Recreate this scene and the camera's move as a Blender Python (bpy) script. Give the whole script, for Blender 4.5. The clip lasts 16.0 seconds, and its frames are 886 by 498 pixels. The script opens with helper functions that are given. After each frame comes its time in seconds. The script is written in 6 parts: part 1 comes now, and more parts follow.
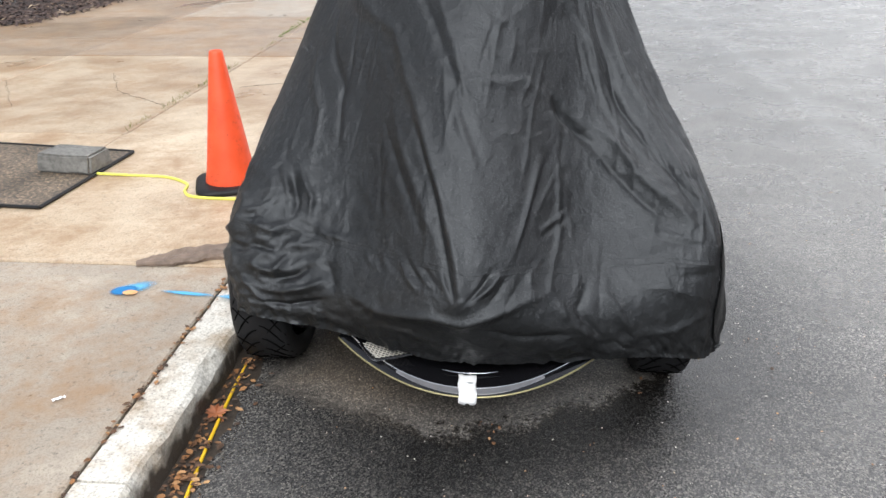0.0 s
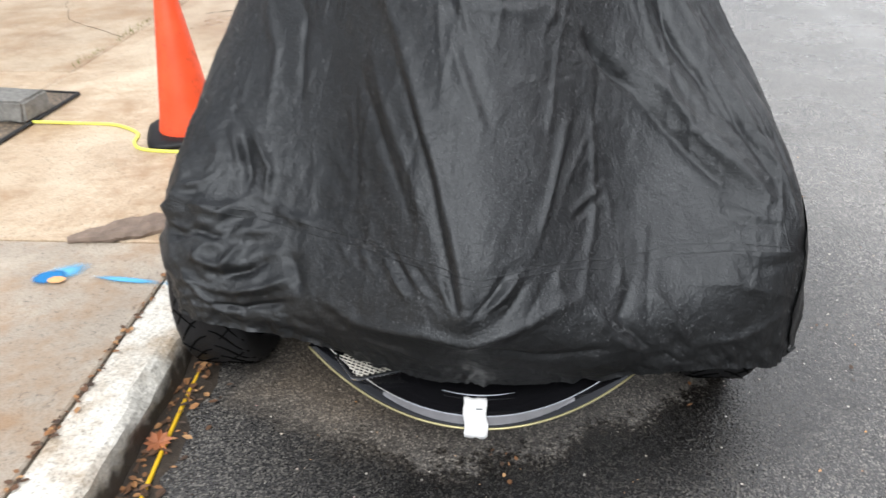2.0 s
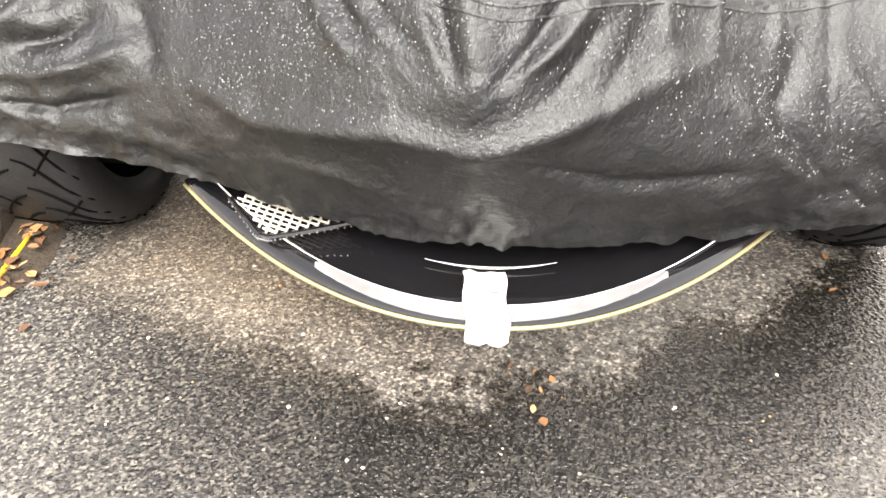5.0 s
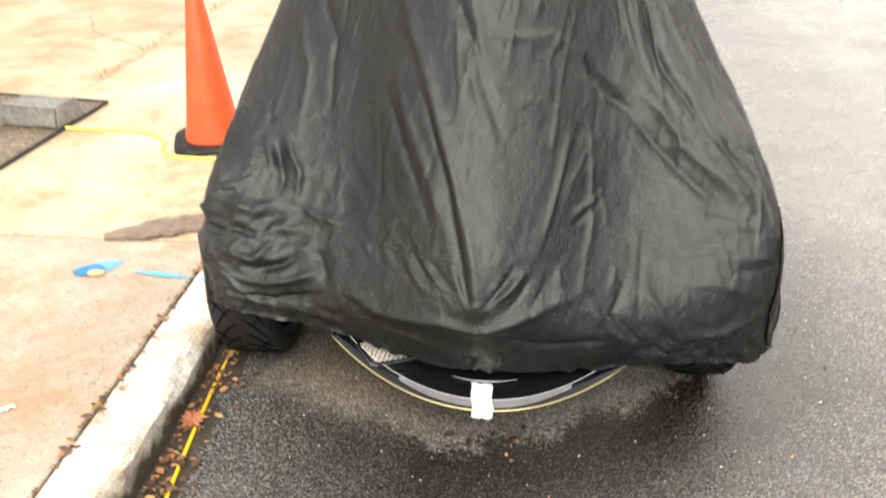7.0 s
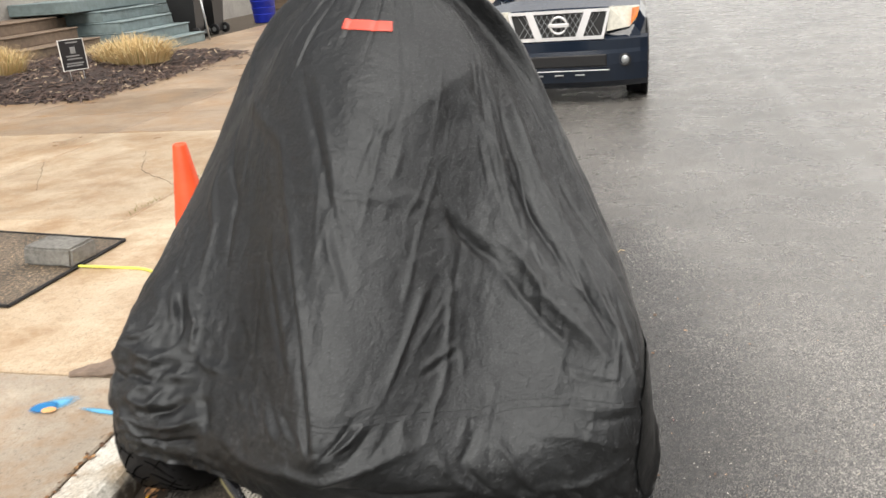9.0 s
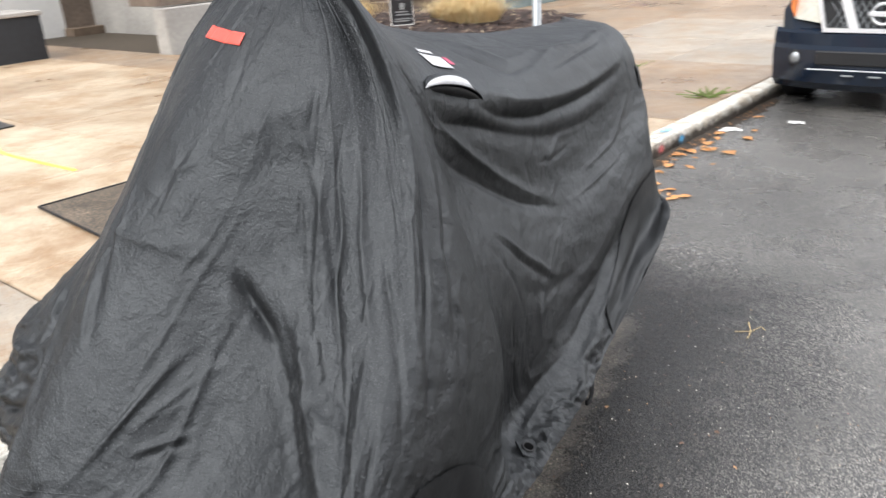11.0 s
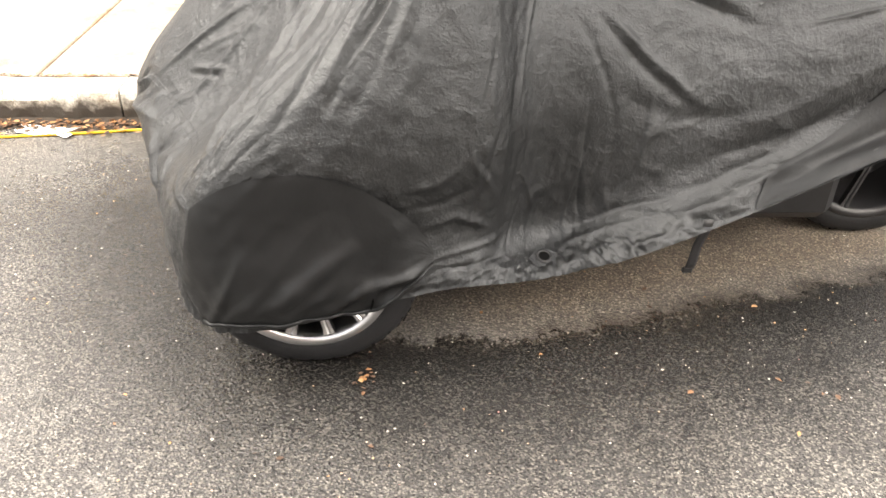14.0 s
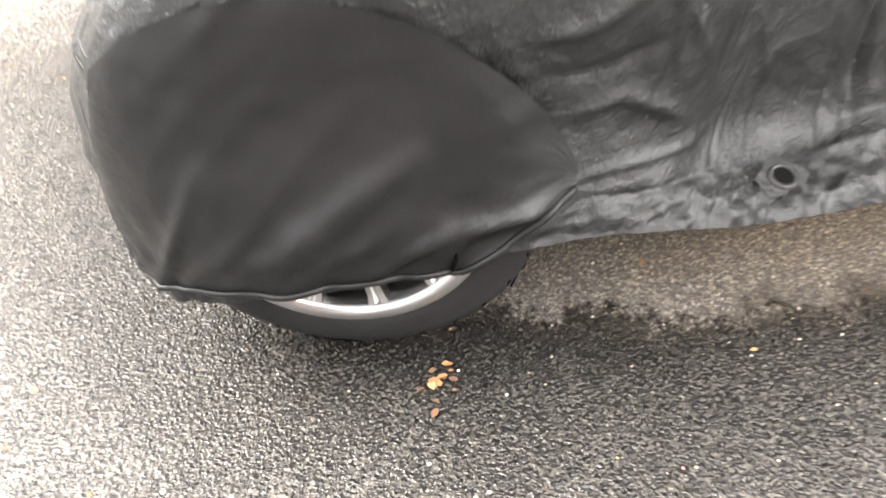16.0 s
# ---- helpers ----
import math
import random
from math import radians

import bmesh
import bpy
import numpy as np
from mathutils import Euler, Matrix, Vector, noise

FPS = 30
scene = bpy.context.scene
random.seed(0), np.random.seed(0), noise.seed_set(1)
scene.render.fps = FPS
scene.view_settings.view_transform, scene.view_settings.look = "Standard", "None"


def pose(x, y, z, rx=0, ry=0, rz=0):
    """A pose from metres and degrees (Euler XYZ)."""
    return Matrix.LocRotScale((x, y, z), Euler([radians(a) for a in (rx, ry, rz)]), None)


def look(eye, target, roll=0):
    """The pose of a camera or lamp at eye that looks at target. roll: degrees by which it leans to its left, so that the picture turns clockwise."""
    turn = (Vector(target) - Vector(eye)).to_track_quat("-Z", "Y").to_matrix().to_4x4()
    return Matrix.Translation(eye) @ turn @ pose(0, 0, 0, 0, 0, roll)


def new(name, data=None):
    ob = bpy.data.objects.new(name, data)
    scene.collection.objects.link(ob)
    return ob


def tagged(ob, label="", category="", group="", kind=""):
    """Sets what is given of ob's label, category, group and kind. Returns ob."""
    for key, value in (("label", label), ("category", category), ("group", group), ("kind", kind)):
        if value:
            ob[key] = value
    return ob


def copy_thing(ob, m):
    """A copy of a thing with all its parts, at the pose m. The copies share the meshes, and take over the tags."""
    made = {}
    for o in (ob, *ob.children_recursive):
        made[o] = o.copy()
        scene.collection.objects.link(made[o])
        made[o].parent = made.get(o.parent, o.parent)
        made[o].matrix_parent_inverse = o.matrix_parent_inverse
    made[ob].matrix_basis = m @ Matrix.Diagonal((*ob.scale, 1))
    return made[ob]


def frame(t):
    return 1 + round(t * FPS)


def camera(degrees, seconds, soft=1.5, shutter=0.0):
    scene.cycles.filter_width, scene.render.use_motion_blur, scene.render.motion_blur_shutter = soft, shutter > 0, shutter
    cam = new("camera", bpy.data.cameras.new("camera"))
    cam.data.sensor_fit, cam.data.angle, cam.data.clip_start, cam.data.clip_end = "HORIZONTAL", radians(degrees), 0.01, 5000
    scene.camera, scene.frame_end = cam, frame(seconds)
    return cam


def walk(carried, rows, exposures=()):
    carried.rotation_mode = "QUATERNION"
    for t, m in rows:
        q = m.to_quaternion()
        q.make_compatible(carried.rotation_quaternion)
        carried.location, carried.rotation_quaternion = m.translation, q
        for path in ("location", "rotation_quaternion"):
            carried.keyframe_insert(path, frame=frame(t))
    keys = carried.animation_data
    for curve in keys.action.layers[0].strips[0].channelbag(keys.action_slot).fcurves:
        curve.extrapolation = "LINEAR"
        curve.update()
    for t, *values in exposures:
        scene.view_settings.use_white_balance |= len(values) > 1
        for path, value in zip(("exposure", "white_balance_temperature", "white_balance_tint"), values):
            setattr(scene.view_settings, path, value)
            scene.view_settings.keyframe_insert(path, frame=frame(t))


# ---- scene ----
cam = camera(58.1, 16.0, 1.5, 0.4)
PATH = [
    (0, (0.051, -0.069, 1.536), (-0.136, 1.749, 0.723), -0.9),
    (0.5, (0.148, 0.099, 1.525), (-0.137, 1.886, 0.674), -2.5),
    (1, (0.189, 0.192, 1.521), (-0.174, 1.953, 0.645), -3.6),
    (1.5, (0.103, 0.334, 1.488), (-0.214, 2.09, 0.585), -3.1),
    (2, (-0.01, 0.524, 1.433), (-0.184, 2.256, 0.448), -1.8),
    (2.5, (0.007, 0.669, 1.393), (-0.111, 2.364, 0.338), -1.6),
    (3, (0.085, 0.836, 1.315), (-0.118, 2.475, 0.187), -3.1),
    (3.5, (0.067, 1.003, 1.142), (-0.19, 2.579, -0.062), -4.7),
    (4, (-0.048, 1.161, 0.83), (-0.224, 2.791, -0.315), -3.3),
    (4.2, (-0.091, 1.199, 0.727), (-0.244, 2.866, -0.366), -2.6),
    (6.3, (-0.014, 0.906, 1.234), (-0.144, 2.374, -0.119), 1.3),
    (6.5, (0.02, 0.757, 1.308), (-0.17, 2.303, 0.053), -0.2),
    (7, (-0.025, 0.316, 1.501), (-0.199, 2.067, 0.551), -0.5),
    (7.5, (0.126, 0.08, 1.583), (-0.12, 1.922, 0.843), -1.9),
    (8, (0.34, -0.039, 1.636), (-0.034, 1.809, 0.968), -1.2),
    (8.5, (0.471, 0.077, 1.613), (0.088, 1.916, 0.926), -2.8),
    (9, (0.613, 0.37, 1.629), (0.181, 2.193, 0.928), -4.4),
    (9.2, (0.685, 0.453, 1.621), (0.228, 2.272, 0.927), -4.8),
    (11.3, (1.773, 1.635, 1.645), (0.389, 2.884, 0.923), -3.5),
    (11.5, (1.846, 1.730, 1.656), (0.393, 2.901, 0.936), -2.9),
    (12, (1.888, 2.071, 1.6), (0.402, 3.156, 0.814), -1.1),
    (12.5, (1.918, 2.354, 1.569), (0.31, 3.129, 0.667), 1.8),
    (13, (2.004, 2.592, 1.503), (0.322, 2.900, 0.466), 3.7),
    (13.5, (2.131, 2.665, 1.441), (0.45, 2.772, 0.363), 2.1),
    (14, (2.225, 2.720, 1.387), (0.543, 2.784, 0.306), 0.8),
    (14.5, (2.121, 2.847, 1.334), (0.442, 2.802, 0.248), 0.4),
    (15, (1.925, 2.831, 1.248), (0.285, 2.703, 0.11), -0.7),
    (15.5, (1.656, 2.732, 1.114), (0.076, 2.602, -0.106), -2.4),
    (16, (1.418, 2.677, 0.918), (-0.07, 2.515, -0.408), -2.3),
]
EXPOSURES = [
    (0.0, 0.66, 6150, 10), (1.5, 0.69, 6150, 10), (2.0, 0.78, 6200, 10), (2.6, 1.15, 6600, 10), (3.5, 2.2, 7000, 12), (4.2, 2.62, 7300, 13), (6.3, 2.8, 6800, 10), (6.6, 2.35, 6900, 10),
    (7.0, 1.35, 7100, 10), (7.5, 0.8, 6200, 10), (8.0, 0.59, 6400, 10), (9.2, 0.8, 6850, 10), (11.3, 0.95, 6200, 10), (12.0, 1.0, 6500, 10),
    (12.5, 1.42, 7100, 11), (13.0, 2.1, 7200, 13), (14.0, 2.15, 7300, 12), (15.0, 2.15, 7250, 12), (16.0, 2.85, 7000, 12),
]
walk(cam, [(t, look(eye, target, roll)) for t, eye, target, roll in PATH], EXPOSURES)

# ---- sky and sun: a wet, overcast day ----
world = bpy.data.worlds.new("sky")
scene.world = world
world.use_nodes = True
wn, wl = world.node_tree.nodes, world.node_tree.links
sky = wn.new("ShaderNodeTexSky")
sky.sky_type, sky.sun_disc = "NISHITA", False
sky.sun_elevation, sky.sun_rotation = radians(48), radians(40)
sky.air_density, sky.dust_density, sky.ozone_density = 1.0, 3.0, 1.0
grey = wn.new("ShaderNodeHueSaturation")
grey.inputs["Saturation"].default_value = 0.22
wl.new(sky.outputs[0], grey.inputs["Color"])
wl.new(grey.outputs[0], wn["Background"].inputs["Color"])
wn["Background"].inputs["Strength"].default_value = 0.14

sun_lamp = bpy.data.lights.new("sun", "SUN")
sun_lamp.energy, sun_lamp.angle, sun_lamp.color = 2.6, radians(45), (1.0, 0.97, 0.93)
sun = new("sun", sun_lamp)
sun.matrix_world = look((0, 0, 0), (-0.01, 0.64, -0.77)) @ pose(0, 0, 0)

# ---- helpers of the scene ----
XC = -0.115      # middle line of the three-wheeler
WALK = 0.15      # height of the pavement over the road


def part(name, bm, mat, parent=None, label="", smooth=False):
    me = bpy.data.meshes.new(name)
    bm.to_mesh(me)
    bm.free()
    for m in (mat if isinstance(mat, (list, tuple)) else [mat]):
        me.materials.append(m)
    if smooth:
        me.shade_smooth()
    ob = new(name, me)
    if parent:
        ob.parent = parent
    if label:
        tagged(ob, label)
    return ob


def thing(name, label, category, group="", kind="", at=(0, 0, 0)):
    ob = new(name)
    ob.location = at
    return tagged(ob, label, category, group, kind)


def box(x0, x1, y0, y1, z0, z1, bevel=0.0, bm=None, segs=1):
    own = bmesh.new()
    bmesh.ops.create_cube(own, size=1)
    for v in own.verts:
        v.co = Vector((x0 + (v.co.x + 0.5) * (x1 - x0), y0 + (v.co.y + 0.5) * (y1 - y0), z0 + (v.co.z + 0.5) * (z1 - z0)))
    if bevel:
        bmesh.ops.bevel(own, geom=own.edges[:], offset=bevel, segments=segs, affect="EDGES")
    return merge(bm, own)


def merge(bm, own):
    if bm is None:
        return own
    me = bpy.data.meshes.new("tmp")
    own.to_mesh(me)
    own.free()
    bm.from_mesh(me)
    bpy.data.meshes.remove(me)
    return bm


def loft(sections, closed=True, caps=True, bm=None):
    """A skin over rows of points; every row has the same number of points."""
    own = bmesh.new()
    rows = [[own.verts.new(p) for p in sec] for sec in sections]
    n = len(rows[0])
    for a, b in zip(rows, rows[1:]):
        for i in range(n if closed else n - 1):
            j = (i + 1) % n
            own.faces.new((a[i], a[j], b[j], b[i]))
    if caps and closed:
        own.faces.new(rows[0][::-1])
        own.faces.new(rows[-1])
    bmesh.ops.recalc_face_normals(own, faces=own.faces[:])
    return merge(bm, own)


def tube(points, r, sides=8, bm=None):
    pts = [Vector(p) for p in points]
    secs = []
    up = Vector((0, 0, 1))
    for i, p in enumerate(pts):
        d = (pts[min(i + 1, len(pts) - 1)] - pts[max(i - 1, 0)]).normalized()
        ref = up if abs(d.z) < 0.9 else Vector((1, 0, 0))
        a = d.cross(ref).normalized()
        b = d.cross(a).normalized()
        rr = r[i] if isinstance(r, (list, tuple)) else r
        secs.append([p + (a * math.cos(t) + b * math.sin(t)) * rr for t in [2 * math.pi * k / sides for k in range(sides)]])
    return loft(secs, bm=bm)


def lathe(profile, sides, axis="z", at=(0, 0, 0), bm=None, caps=False):
    secs = []
    for r, h in profile:
        ring = []
        for k in range(sides):
            t = 2 * math.pi * k / sides
            c, s_ = r * math.cos(t), r * math.sin(t)
            p = (c, s_, h) if axis == "z" else (h, c, s_) if axis == "x" else (c, h, s_)
            ring.append(Vector(p) + Vector(at))
        secs.append(ring)
    return loft(secs, caps=caps, bm=bm)


def smooth_path(points, per=8):
    p = [Vector(q) for q in points]
    p = [2 * p[0] - p[1]] + p + [2 * p[-1] - p[-2]]
    out = []
    for i in range(1, len(p) - 2):
        for k in range(per):
            t = k / per
            out.append(0.5 * (2 * p[i] + (p[i + 1] - p[i - 1]) * t + (2 * p[i - 1] - 5 * p[i] + 4 * p[i + 1] - p[i + 2]) * t * t
                              + (3 * p[i] - p[i - 1] - 3 * p[i + 1] + p[i + 2]) * t ** 3))
    out.append(p[-2])
    return out


# ---- materials ----
class Mat:
    """A small builder for node materials."""

    def __init__(self, name, rough=0.6, metal=0.0, spec=0.5):
        self.m = bpy.data.materials.new(name)
        self.m.use_nodes = True
        self.t = self.m.node_tree
        self.b = self.t.nodes["Principled BSDF"]
        self.b.inputs["Roughness"].default_value = rough
        self.b.inputs["Metallic"].default_value = metal
        self.b.inputs["Specular IOR Level"].default_value = spec
        self.tex = self.add("ShaderNodeTexCoord")
        self.relief = None

    def add(self, kind, **inputs):
        n = self.t.nodes.new(kind)
        for k, v in inputs.items():
            self.put(n, k.replace("_", " "), v)
        return n

    def put(self, n, key, v):
        if isinstance(v, bpy.types.NodeSocket):
            self.t.links.new(v, n.inputs[key])
        else:
            n.inputs[key].default_value = v

    def noise(self, scale, detail=4, rough=0.55, stretch=(1, 1, 1), kind="Object"):
        src = self.tex.outputs[kind]
        if stretch != (1, 1, 1):
            mp = self.add("ShaderNodeMapping")
            mp.inputs["Scale"].default_value = stretch
            self.t.links.new(src, mp.inputs["Vector"])
            src = mp.outputs[0]
        n = self.add("ShaderNodeTexNoise", Scale=scale, Detail=detail, Roughness=rough)
        self.t.links.new(src, n.inputs["Vector"])
        return n.outputs["Fac"]

    def cells(self, scale, feature="F1", out="Distance", rand=1.0):
        n = self.add("ShaderNodeTexVoronoi", Scale=scale, Randomness=rand)
        n.feature = feature
        self.t.links.new(self.tex.outputs["Object"], n.inputs["Vector"])
        return n.outputs[out]

    def ramp(self, fac, *stops):
        n = self.t.nodes.new("ShaderNodeValToRGB")
        el = n.color_ramp.elements
        while len(el) < len(stops):
            el.new(0.5)
        for e, (pos, col) in zip(el, stops):
            e.position = pos
            e.color = (*col, 1) if isinstance(col, (tuple, list)) else (col, col, col, 1)
        self.t.links.new(fac, n.inputs[0])
        return n.outputs[0]

    def mix(self, fac, a, b, mode="MIX"):
        n = self.t.nodes.new("ShaderNodeMix")
        n.data_type, n.blend_type = "RGBA", mode
        for key, v in ((0, fac), (6, a), (7, b)):
            if isinstance(v, bpy.types.NodeSocket):
                self.t.links.new(v, n.inputs[key])
            elif key and not isinstance(v, (int, float)):
                n.inputs[key].default_value = (*v, 1)
            else:
                n.inputs[key].default_value = v if not key else (v, v, v, 1)
        return n.outputs[2]

    def math(self, op, a, b=0.0, c=0.0):
        n = self.t.nodes.new("ShaderNodeMath")
        n.operation = op
        for i, v in enumerate((a, b, c)):
            if isinstance(v, bpy.types.NodeSocket):
                self.t.links.new(v, n.inputs[i])
            else:
                n.inputs[i].default_value = v
        return n.outputs[0]

    def random(self):
        return self.add("ShaderNodeObjectInfo").outputs["Random"]

    def xyz(self):
        n = self.t.nodes.new("ShaderNodeSeparateXYZ")
        self.t.links.new(self.tex.outputs["Object"], n.inputs[0])
        return n.outputs

    def color(self, v):
        if isinstance(v, bpy.types.NodeSocket):
            self.t.links.new(v, self.b.inputs["Base Color"])
        else:
            self.b.inputs["Base Color"].default_value = (*v, 1)
        return self

    def rough(self, v):
        self.put(self.b, "Roughness", v)
        return self

    def bump(self, h, dist=0.005, strength=0.6):
        n = self.add("ShaderNodeBump", Strength=strength, Distance=dist)
        self.t.links.new(h, n.inputs["Height"])
        if self.relief:
            self.t.links.new(self.relief, n.inputs["Normal"])
        self.relief = n.outputs[0]
        self.t.links.new(self.relief, self.b.inputs["Normal"])
        return self


def plain(name, col, rough=0.6, metal=0.0, grain=60, amount=0.25, bump=0.002, spec=0.5):
    m = Mat(name, rough, metal, spec)
    a, b = [tuple(c * k for c in col) for k in (1 - amount, 1 + amount)]
    fac = m.math("ADD", m.math("MULTIPLY", m.noise(grain, 5), 0.5), m.math("MULTIPLY", m.noise(grain / 9, 3), 0.5))
    m.color(m.ramp(fac, (0.3, a), (0.7, b)))
    if bump:
        m.bump(m.noise(grain * 2, 3), bump, 0.5)
    return m.m


def cover_material(name, droplets, base=0.008, rough=0.42, spec=0.47):
    m = Mat(name, rough, 0.0, spec)
    m.b.inputs["Specular Tint"].default_value = (0.92, 0.965, 1.0, 1.0)
    stain = m.noise(3.2, 5, 0.6)
    grain = m.noise(140, 3)
    m.color(m.ramp(stain, (0.32, (base * 0.8, base * 0.82, base * 0.86)), (0.7, (base * 1.4, base * 1.42, base * 1.47))))
    wet = m.noise(7.0, 4, 0.6)
    r = m.ramp(m.math("ADD", m.math("MULTIPLY", wet, 0.6), m.math("MULTIPLY", grain, 0.4)), (0.35, rough * 0.85), (0.65, rough * 1.2))
    # crisp crumples: the edges of bent cells at two sizes, then the grain of the coated weave
    warp = m.add("ShaderNodeTexNoise", Scale=5.0, Detail=3.0)
    m.t.links.new(m.tex.outputs["Object"], warp.inputs["Vector"])
    bent = m.add("ShaderNodeVectorMath")
    bent.operation = "MULTIPLY_ADD"
    m.t.links.new(warp.outputs["Color"], bent.inputs[0])
    bent.inputs[1].default_value = (0.3, 0.3, 0.22)
    m.t.links.new(m.tex.outputs["Object"], bent.inputs[2])
    for scale, dist, strength in ((4.2, 0.012, 0.14), (9.5, 0.007, 0.11), (24.0, 0.003, 0.07)):
        v = m.add("ShaderNodeTexVoronoi", Scale=scale)
        v.feature = "DISTANCE_TO_EDGE"
        m.t.links.new(bent.outputs[0], v.inputs["Vector"])
        m.bump(m.ramp(v.outputs["Distance"], (0.0, 1.0), (0.16, 0.0)), dist, strength * (1.0 if droplets else 0.35))
    m.bump(m.noise(34, 4, 0.6), 0.006, 0.42 if droplets else 0.12)
    m.bump(m.noise(150, 4, 0.65), 0.003, 0.8 if droplets else 0.2)
    m.rough(r)
    return m.m


def asphalt_material():
    m = Mat("wet_asphalt", 0.3, 0.0, 0.5)
    x, y, z = m.xyz()
    u = m.math("ADD", x, -XC)
    w = m.math("MULTIPLY", m.math("SUBTRACT", m.noise(7, 5, 0.65), 0.5), 0.26)
    w2 = m.math("MULTIPLY", m.math("SUBTRACT", m.noise(60, 4, 0.7), 0.5), 0.13)
    wob = m.math("ADD", w, w2)
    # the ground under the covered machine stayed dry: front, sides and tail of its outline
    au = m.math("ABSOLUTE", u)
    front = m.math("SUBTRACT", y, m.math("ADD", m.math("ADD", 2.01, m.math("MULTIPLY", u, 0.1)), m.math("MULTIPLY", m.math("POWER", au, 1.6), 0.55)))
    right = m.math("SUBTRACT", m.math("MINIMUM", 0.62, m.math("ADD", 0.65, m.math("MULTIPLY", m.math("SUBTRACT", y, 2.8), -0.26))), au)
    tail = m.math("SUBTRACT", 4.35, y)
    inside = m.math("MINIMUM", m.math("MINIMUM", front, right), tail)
    dry = m.ramp(m.math("ADD", m.math("MULTIPLY", m.math("ADD", inside, wob), 4.0), 0.5), (0.1, 0.0), (0.95, 1.0))
    # road side of the nose: dry tone faded for damp ground and painted shade
    dry = m.math("MULTIPLY", dry, m.ramp(m.math("ADD", m.math("ADD", u, w), m.math("MULTIPLY", m.math("SUBTRACT", y, 2.5), -0.8)), (0.0, 1.0), (0.45, 0.3)))
    stone = m.cells(230, out="Color")
    bw = m.add("ShaderNodeRGBToBW")
    m.t.links.new(stone, bw.inputs[0])
    large = m.noise(0.9, 5, 0.6)
    dark = m.ramp(bw.outputs[0], (0.12, (0.028, 0.028, 0.029)), (0.6, (0.11, 0.105, 0.1)), (0.95, (0.38, 0.355, 0.31)))
    light = m.ramp(bw.outputs[0], (0.1, (0.05, 0.041, 0.032)), (0.7, (0.15, 0.122, 0.092)), (0.97, (0.36, 0.3, 0.235)))
    fade = m.ramp(large, (0.35, 0.75), (0.7, 1.3))
    # soaked band round the dry patch; the cover's dark reflection is painted in too
    soak_reflection = m.ramp(m.math("ADD", m.math("ADD", inside, m.math("MULTIPLY", wob, 1.3)), 0.95), (0.0, 1.0), (0.35, 0.55), (0.62, 0.2), (0.9, 0.09), (0.96, 1.0))
    # the band is painted lighter towards the kerb: drier ground and sky reflection
    soak_reflection = m.mix(m.ramp(m.math("ADD", u, m.math("ADD", 0.7, w)), (0.05, 0.35), (0.6, 1.0)), (1.0, 1.0, 1.0), soak_reflection)
    dark = m.mix(1.0, dark, soak_reflection, "MULTIPLY")
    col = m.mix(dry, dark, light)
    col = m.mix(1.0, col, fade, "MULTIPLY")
    # a paving seam along the road
    line = m.math("ABSOLUTE", m.math("SUBTRACT", m.math("ADD", x, m.math("MULTIPLY", wob, 0.3)), 2.25))
    m.color(m.mix(m.ramp(line, (0.0, 0.6), (0.14, 0.0)), col, (0.17, 0.167, 0.16)))
    pud = m.noise(2.2, 5, 0.65)
    wetr = m.ramp(pud, (0.3, 0.16), (0.68, 0.4))
    wetr = m.mix(1.0, wetr, m.ramp(soak_reflection, (0.15, 0.5), (1.0, 1.0)), "MULTIPLY")
    m.rough(m.mix(dry, wetr, (0.8, 0.8, 0.8)))
    m.bump(m.noise(9, 3), 0.01, 0.12)
    m.bump(m.cells(150), 0.006, 0.42)
    m.bump(m.cells(300), 0.003, 0.4)
    m.bump(m.noise(420, 2), 0.0015, 0.35)
    return m.m


def slab_material(name, lo, hi, stain):
    m = Mat(name, 0.42, 0.0, 0.4)
    big = m.noise(0.8, 6, 0.62)
    mid = m.noise(5, 5, 0.65)
    fine = m.noise(160, 3, 0.6)
    fac = m.math("ADD", m.math("MULTIPLY", big, 0.55), m.math("MULTIPLY", mid, 0.45))
    col = m.ramp(fac, (0.37, stain), (0.49, lo), (0.63, hi))
    shade = m.ramp(m.random(), (0.0, 0.86), (1.0, 1.08))
    col = m.mix(1.0, col, shade, "MULTIPLY")
    specks = m.ramp(fine, (0.3, 0.72), (0.55, 1.05))
    col = m.mix(1.0, col, specks, "MULTIPLY")
    spots = m.ramp(m.cells(3.1), (0.018, 0.35), (0.03, 1.0))
    col = m.mix(1.0, col, spots, "MULTIPLY")
    pits = m.ramp(m.noise(62, 3, 0.7), (0.3, 0.5), (0.42, 1.0))
    col = m.mix(1.0, col, pits, "MULTIPLY")
    # leaf tannin and rust bleeding over the concrete
    rust = m.math("ADD", m.math("MULTIPLY", m.noise(2.1, 6, 0.7), 0.7), m.math("MULTIPLY", m.noise(13, 4, 0.7), 0.3))
    m.color(m.mix(m.ramp(rust, (0.47, 0.0), (0.63, 0.7)), col, (0.29, 0.17, 0.08)))
    m.rough(m.ramp(big, (0.35, 0.26), (0.65, 0.55)))
    m.bump(m.noise(26, 5, 0.6), 0.006, 0.35)
    m.bump(fine, 0.002, 0.5)
    return m.m


